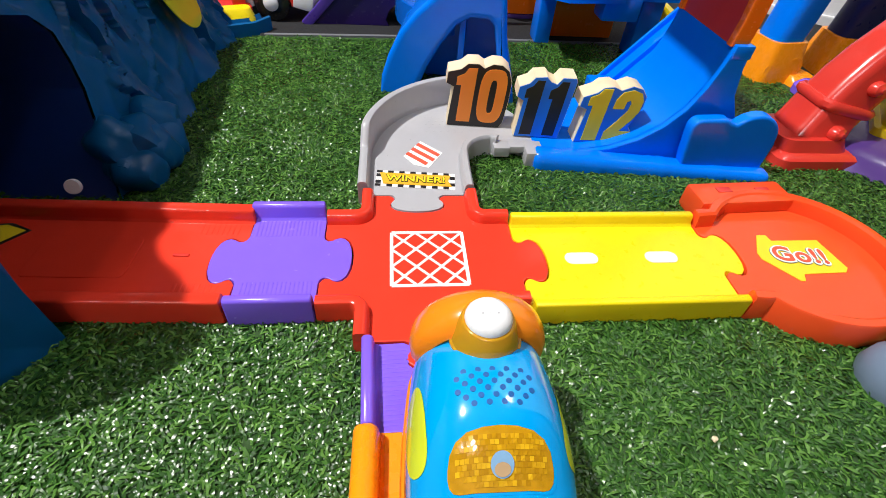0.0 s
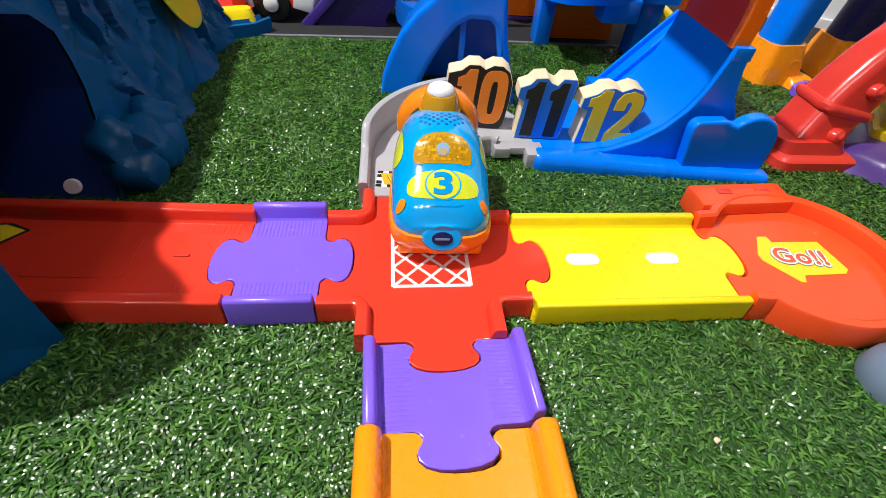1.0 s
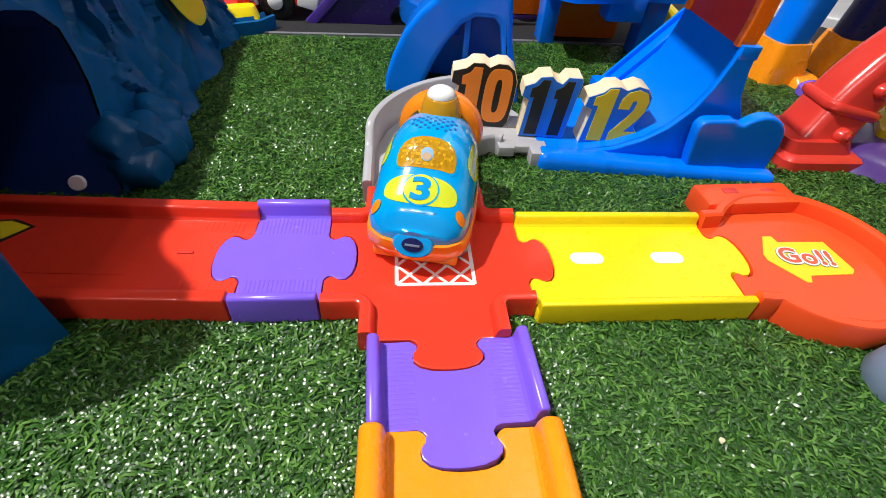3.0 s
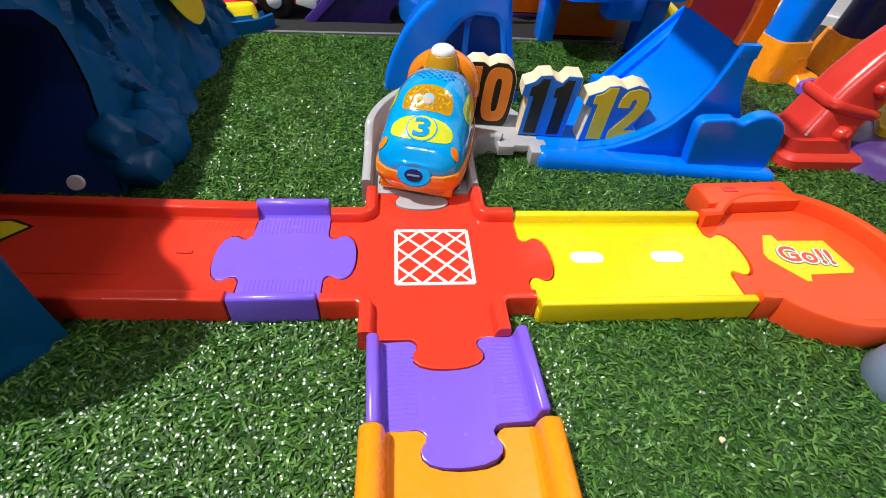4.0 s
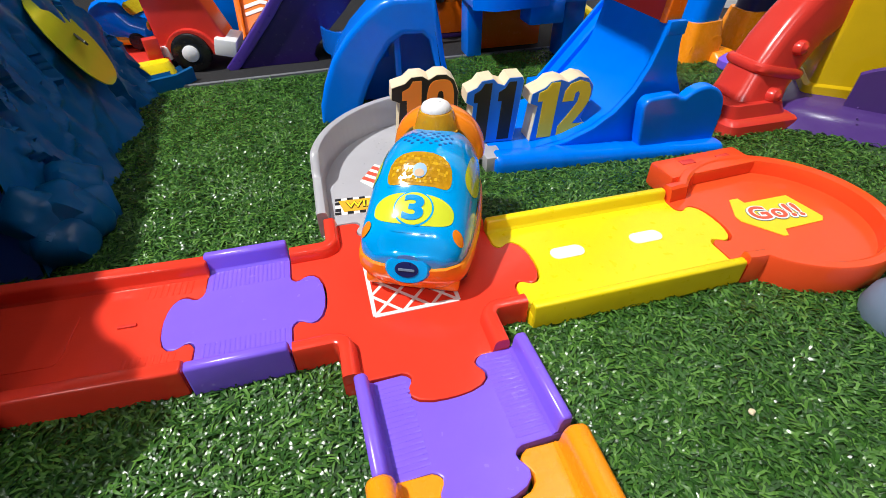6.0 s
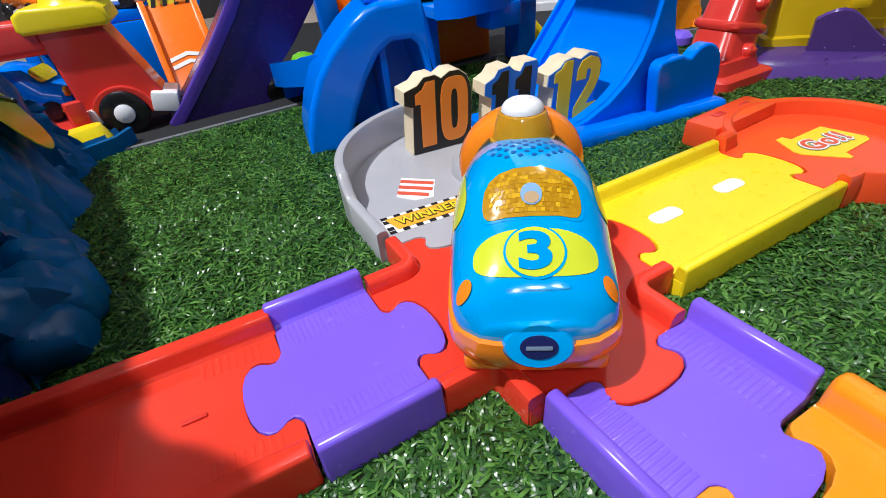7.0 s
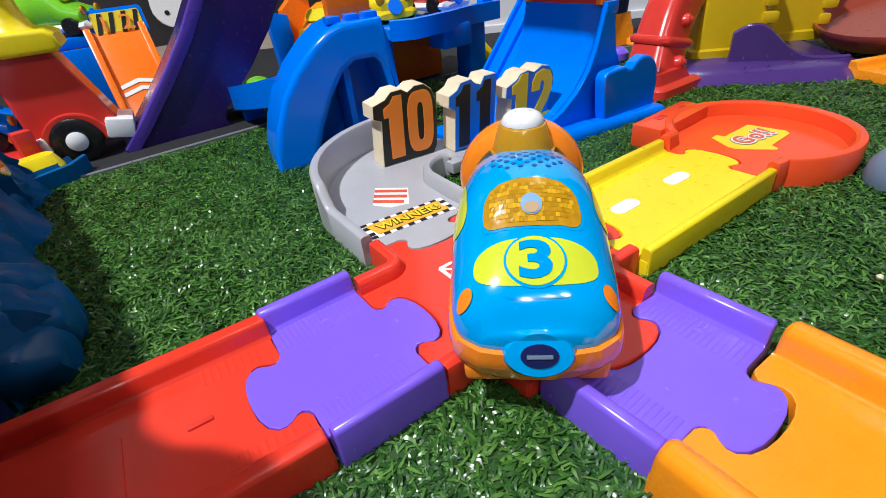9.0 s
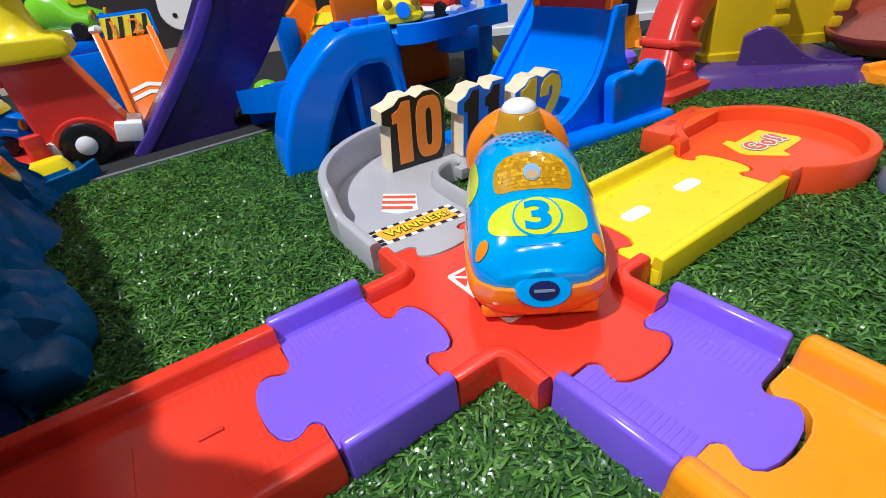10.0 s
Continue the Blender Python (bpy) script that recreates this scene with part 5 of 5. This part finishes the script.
def build_car():
    t = thing("toy_car", "sky-blue and orange toy police car with amber windscreen and siren", "toy car")
    # body shell
    bm = bmesh.new()
    ys = [YS[0] + (YS[-1] - YS[0]) * (0.5 - 0.5 * math.cos(math.pi * i / 44)) for i in range(45)]
    rows = []
    nose = [(ys[0], 0.35, -0.0022), (ys[0], 0.72, -0.0013)] + [(y, 1.0, 0.0) for y in ys]
    for y, share, dy in nose:
        w, zt = car_half_width(y) * share, car_top(y)
        y += dy
        ring_ = []
        for k in range(25):
            a = math.pi * k / 24
            c, s = math.cos(a), math.sin(a)
            ring_.append(bm.verts.new((w * math.copysign(abs(c) ** (2 / POW), c), y, ZM + (zt - ZM) * abs(s) ** (2 / POW))))
        for k in range(1, 8):
            x = -w + 2 * w * k / 8
            ring_.append(bm.verts.new((x * 0.98, y, ZB)))
        rows.append(ring_)
    n = len(rows[0])
    for a, b in zip(rows, rows[1:]):
        for j in range(n):
            bm.faces.new((a[j], a[(j + 1) % n], b[(j + 1) % n], b[j]))
    bm.faces.new(rows[0][::-1])
    bm.faces.new(rows[-1])
    body = part("body", bm, SKY, t, "glossy sky-blue body shell", angle=50)
    # orange skirt
    bm = bmesh.new()
    rows = []
    for y, share, dy in nose:
        w = car_half_width(y) * share
        yy = dy + y * 1.02 - 0.0012 * max(0.0, (-y - 0.030) / 0.0165)
        ring_ = []
        for x, z in ((-w - 0.0005, 0.0238), (-w - 0.0014, 0.0205), (-w - 0.0019, 0.0165), (-w - 0.0012, 0.0120), (-w * 0.985, 0.0080), (-w * 0.93, 0.0054), (-w * 0.84, 0.0042), (w * 0.84, 0.0042), (w * 0.93, 0.0054), (w * 0.985, 0.0080), (w + 0.0012, 0.0120), (w + 0.0019, 0.0165), (w + 0.0014, 0.0205), (w + 0.0005, 0.0238)):
            k = max(0, (-y - 0.028) / 0.0185)
            low = max(0, (0.017 - z) / 0.013)
            ring_.append(bm.verts.new((x, yy + 0.0045 * k * low, z - 0.0012 * k * (1 - low) + 0.0012 * low)))
        rows.append(ring_)
    n = len(rows[0])
    for a, b in zip(rows, rows[1:]):
        for j in range(n):
            bm.faces.new((a[j], a[(j + 1) % n], b[(j + 1) % n], b[j]))
    bm.faces.new(rows[0][::-1])
    bm.faces.new(rows[-1])
    part("skirt", bm, CAR_ORANGE, t, "orange lower skirt and bumper", angle=75)
    for sx in (-1, 1):
        part("bumper_foot", moved(box(-0.011, 0.011, -0.007, 0.007, 0.0012, 0.010, 0.003, 3), pose(sx * 0.0165, -0.0365, 0)), CAR_ORANGE, t)
        for y in (-0.026, 0.033):
            w = part("wheel", moved(lathe([(0.0, -0.005), (0.0085, -0.005), (0.0105, -0.003), (0.0105, 0.003), (0.0085, 0.005), (0.0, 0.005)], 24), pose(sx * (0.0255 if y < 0 else 0.0205), y, 0.0105, 0, 90, 0)), RUBBER, t)
            part("hub", moved(lathe([(0.006, 0.0), (0.0055, 0.0008), (0.0, 0.0012)], 18), pose(sx * (0.0306 if y < 0 else 0.0256), y, 0.0105, 0, 90 * sx, 0)), LIME, w)
    # rear orange hood bow
    bm = bmesh.new()
    rows = []
    for i in range(29):
        a = radians(-8 + 196 * i / 28)
        rr = []
        for k in range(12):
            b = 2 * math.pi * k / 12
            rad = 0.0235 + 0.0062 * math.cos(b)
            rr.append(bm.verts.new((rad * 1.02 * math.cos(a), 0.0505 + 0.0105 * math.sin(b) - 0.002 * math.sin(a), 0.0445 + rad * 1.0 * math.sin(a))))
        rows.append(rr)
    for a, b in zip(rows, rows[1:]):
        for j in range(12):
            bm.faces.new((a[j], a[(j + 1) % 12], b[(j + 1) % 12], b[j]))
    bm.faces.new(rows[0][::-1])
    bm.faces.new(rows[-1])
    part("rear_bow", bm, CAR_ORANGE, t, "rounded orange bow round the siren")
    half_disc = arc(0, 0.0445, 0.0240, 0, 180, 20)
    part("rear_panel", moved(upright(half_disc + [(-0.0225, 0.024), (0.0225, 0.024)], 0.010, 0.003, 3), pose(0, 0.0465, 0)), CAR_ORANGE, t, "orange rear panel")
    # siren
    z0 = car_top(0.035) - 0.0030
    part("siren_base", moved(lathe([(0.0, 0.0), (0.0148, 0.0), (0.0148, 0.0014), (0.0138, 0.0020), (0.0106, 0.0124), (0.0098, 0.0130), (0.0, 0.0130)], 36), pose(0, 0.0398, z0)), AMBER_DIM, t, "amber clear siren base")
    part("siren_dome", moved(lathe([(0.0, 0.0126), (0.0094, 0.0132), (0.0092, 0.0146), (0.0080, 0.0164), (0.0060, 0.0177), (0.0030, 0.0185), (0.0, 0.0187)], 32), pose(0, 0.0398, z0)), WHITE, t, "white siren dome")
    for k in range(3):
        part("siren_grille", moved(lathe([(0.00035, 0), (0.00035, 0.0005), (0, 0.0005)], 8), pose(-0.003 + 0.003 * k, 0.0383, z0 + 0.0181)), GREY, t)
    part("siren_core", moved(box(-0.004, 0.004, -0.003, 0.003, 0.0016, 0.0095, 0.0006), pose(0, 0.0398, z0)), LIME, t, "yellow-green lamp core inside the siren")
    # speaker holes: flat discs, the shade inside them painted dark blue
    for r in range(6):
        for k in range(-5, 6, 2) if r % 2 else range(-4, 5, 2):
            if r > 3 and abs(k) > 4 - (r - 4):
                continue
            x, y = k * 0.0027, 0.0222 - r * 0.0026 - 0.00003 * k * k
            part("hole_shade_disc", moved(lathe([(0.00112, -0.0006), (0.00112, 0.00006), (0.0, 0.00012)], 12), pose(x, y, car_roof(x, y), 0, math.degrees(x / 0.05), 0)), HOLE_SHADE, t)
    # windscreen
    half = [(-0.0150, -0.0189), (-0.0172, -0.0182), (-0.0187, -0.0160), (-0.0192, -0.0130), (-0.0192, -0.0100), (-0.0184, -0.0045), (-0.0162, 0.0002), (-0.0122, 0.0034), (-0.0062, 0.0050)]
    ws = half + [(0, 0.0055)] + [(-x, y) for x, y in reversed(half)] + [(0.010, -0.0188), (0, -0.0190), (-0.010, -0.0188)]
    ws = [(x * 0.95, -0.0166 + (y + 0.019) * 0.73) for x, y in ws]
    bez = [(x * 1.07, -0.0078 + (y + 0.0078) * 1.09) for x, y in ws]
    part("screen_bezel", patch_on_roof(bez, 0.0003), SKY, t)
    scr = part("windscreen", patch_on_roof(ws, 0.0006), AMBER, t, "amber faceted windscreen")
    bm = bmesh.new()
    prism_rng = random.Random(8)
    for j in range(11):
        tall = 0.00155
        for i in range(-11, 12):
            x, y = (i + 0.5 * (j % 2)) * 0.00158, -0.0160 + j * tall
            if (x / 0.0156) ** 2 + ((y + 0.0080) / 0.0074) ** 4 > 1:
                continue
            hx, hy = 0.00074, tall * 0.47
            vs = []
            for sx, sy in ((-1, -1), (1, -1), (1, 1), (-1, 1)):
                px, py = x + sx * hx, y + sy * hy
                vs.append(bm.verts.new((px, py, car_roof(px, py) + 0.00080 + prism_rng.uniform(-0.00012, 0.00012))))
            bm.faces.new(vs)
    tagged(part("facet_grain", bm, AMBER_FACET, scr, smooth=False), kind="stuff")
    part("window_figure", patch_on_roof(ellipse(0, -0.0098, 0.0040, 0.0036), 0.0013, 4), material("pale_blue_print", (0.22, 0.40, 0.62), 0.35), scr, "pale blue printed blob")
    part("window_figure", patch_on_roof(ellipse(0, -0.0112, 0.0028, 0.0019), 0.0016, 4), material("tan_print", (0.50, 0.33, 0.18), 0.35), scr)
    # bonnet panel and number
    part("bonnet_panel", patch_on_roof(ellipse(0, -0.0288, 0.0222, 0.0081, 40, 2.7), 0.0003), LIME, t, "lime bonnet panel")
    part("roundel", patch_on_roof(ellipse(0, -0.0288, 0.0112, 0.0091), 0.0005), SKY, t)
    part("roundel_face", patch_on_roof(ellipse(0, -0.0288, 0.0103, 0.0083), 0.0007), LIME, t)
    num = fitted_letters("3", 0.0118, 0.0130, 0.0002, 0.034)
    bmesh.ops.triangulate(num, faces=num.faces)
    bmesh.ops.subdivide_edges(num, edges=num.edges[:], cuts=2)
    for v in num.verts:
        v.co.y -= 0.0288
        v.co.z = car_roof(v.co.x, v.co.y) + 0.0010 + (0.0002 if v.co.z > 0.0001 else 0)
    part("number", num, material("car_number_blue", (0.0, 0.29, 0.74), 0.14), t, "blue number three", smooth=False)
    # bonnet crease and side windows
    part("bonnet_crease", patch_on_roof(ellipse(0, -0.0392, 0.0115, 0.0013, 24, 3), 0.0005), SKY, t)
    for sx in (-1, 1):
        part("side_window", patch_on_side(ellipse(0.0085, 0.0475, 0.0170, 0.0092, 34, 2.1), sx, 0.0003, 9), LIME, t, "lime side window")
        part("side_stripe", patch_on_side(ellipse(0.008, 0.0325, 0.0200, 0.0018, 30, 2.2), sx, 0.0003), CAR_ORANGE, t, "thin orange side stripe")
        hl = ellipse(sx * 0.0258, -0.0365, 0.0030, 0.0030)
        part("headlight", patch_on_roof(hl, 0.0011, 4), CAR_ORANGE, t, "orange oval headlight")
    # front badge, plain shapes only
    bd = part("badge", moved(lathe([(0.0128, -0.004), (0.0128, 0.0008), (0.0115, 0.0024), (0.0, 0.0032)], 36), pose(0, -0.0488, 0.0218, 64, 0, 0) @ Matrix.Diagonal((1, 0.66, 1, 1))), SKY, t, "sky-blue oval badge")
    part("badge_face", moved(lathe([(0.0066, 0.0024), (0.0066, 0.0032), (0.0, 0.0036)], 32), pose(0, -0.0488, 0.0218, 64, 0, 0) @ Matrix.Diagonal((1, 0.66, 1, 1))), NAVY, bd)
    part("badge_bar", moved(box(-0.0045, 0.0045, -0.0007, 0.0007, 0.0036, 0.0041, 0.0002), pose(0, -0.0488, 0.0218, 64, 0, 0)), STONE, bd)
    return t


car = build_car()


def motions():
    """Everything that moves: the car rolls up and down the crossroads."""
    rows = [
        (0.0, 0.0117, -0.1475, 0.0135, -1.0),
        (0.1, 0.0098, -0.1427, 0.0135, -2.0),
        (0.2, 0.0131, -0.1282, 0.0135, -0.7),
        (0.3, 0.0104, -0.0972, 0.0135, 0.5),
        (0.4, 0.0091, -0.0658, 0.0135, -1.0),
        (0.5, 0.0067, -0.0416, 0.0135, -2.2),
        (0.6, 0.0054, -0.0119, 0.0135, -1.5),
        (0.7, 0.0046, 0.0222, 0.0135, -0.7),
        (0.8, 0.0055, 0.0384, 0.0135, -2.1),
        (1.0, 0.0064, 0.0444, 0.0135, -1.9),
        (1.2, 0.0058, 0.0446, 0.0135, -1.9),
        (1.4, 0.0039, 0.0544, 0.0135, -4.6),
        (1.6, 0.0101, 0.1033, 0.0135, -8.0),
        (1.8, 0.0158, 0.1287, 0.0135, -12.3),
        (2.0, 0.0176, 0.1424, 0.0135, -16.2),
        (2.2, 0.0174, 0.1369, 0.0135, -19.4),
        (2.4, 0.0063, 0.1061, 0.0135, -18.7),
        (2.5, 0.0013, 0.0838, 0.0135, -18.9),
        (2.6, -0.0031, 0.0565, 0.0135, -13.5),
        (2.7, -0.0075, 0.0164, 0.0135, -12.4),
        (3.8, 0.0076, 0.1247, 0.0135, -15.8),
        (4.0, 0.0005, 0.1056, 0.0135, -15.5),
        (4.1, -0.0034, 0.0804, 0.0135, -13.0),
        (4.2, -0.0103, 0.0360, 0.0135, -11.5),
        (4.3, -0.0185, 0.0088, 0.0135, -13.2),
        (4.4, -0.0175, -0.0141, 0.0145, -11.1),
        (4.5, -0.0225, -0.0294, 0.0145, -26.1),
        (4.6, -0.0251, -0.0281, 0.0145, -36.3),
        (4.7, -0.0265, -0.0263, 0.0145, -32.7),
        (4.8, -0.0265, -0.0274, 0.0145, -33.9),
        (4.9, -0.0210, -0.0202, 0.0145, -34.5),
        (5.0, -0.0106, -0.0022, 0.0145, -34.0),
        (5.1, 0.0012, 0.0167, 0.0132, -31.1),
        (5.2, 0.0130, 0.0370, 0.0132, -35.3),
        (5.3, 0.0292, 0.0492, 0.0132, -25.9),
        (5.4, 0.0271, 0.0385, 0.0132, -22.3),
        (5.5, 0.0252, 0.0341, 0.0132, -24.0),
        (5.6, 0.0271, 0.0328, 0.0132, -25.8),
        (5.7, 0.0263, 0.0396, 0.0132, -23.1),
        (6.8, -0.0128, -0.0204, 0.0195, -34.1),
        (7.0, -0.0123, -0.0194, 0.0195, -33.7),
        (7.2, -0.0062, -0.0165, 0.0195, -33.0),
        (7.4, -0.0129, -0.0333, 0.0195, -36.2),
        (7.5, -0.0215, -0.0353, 0.0195, -35.8),
        (7.6, -0.0220, -0.0315, 0.0195, -36.2),
        (8.0, -0.0155, -0.0310, 0.0195, -39.2),
        (8.2, -0.0188, -0.0355, 0.0195, -40.9),
        (8.5, -0.0165, -0.0354, 0.0195, -40.8),
        (8.7, -0.0186, -0.0368, 0.0195, -41.6),
        (9.0, -0.0193, -0.0375, 0.0195, -40.5),
        (9.2, -0.0176, -0.0376, 0.0195, -42.2),
        (9.3, -0.0069, -0.0292, 0.0165, -39.7),
        (9.4, 0.0063, -0.0156, 0.0145, -40.1),
        (9.5, 0.0177, 0.0086, 0.0145, -37.3),
        (9.6, 0.0178, 0.0090, 0.0145, -37.4),
        (9.8, 0.0177, 0.0056, 0.0145, -37.9),
        (10.0, 0.0119, 0.0012, 0.0145, -36.7),
    ]
    walk(car, [(t, pose(x, y, z, 0, 0, a)) for t, x, y, z, a in rows])


motions()
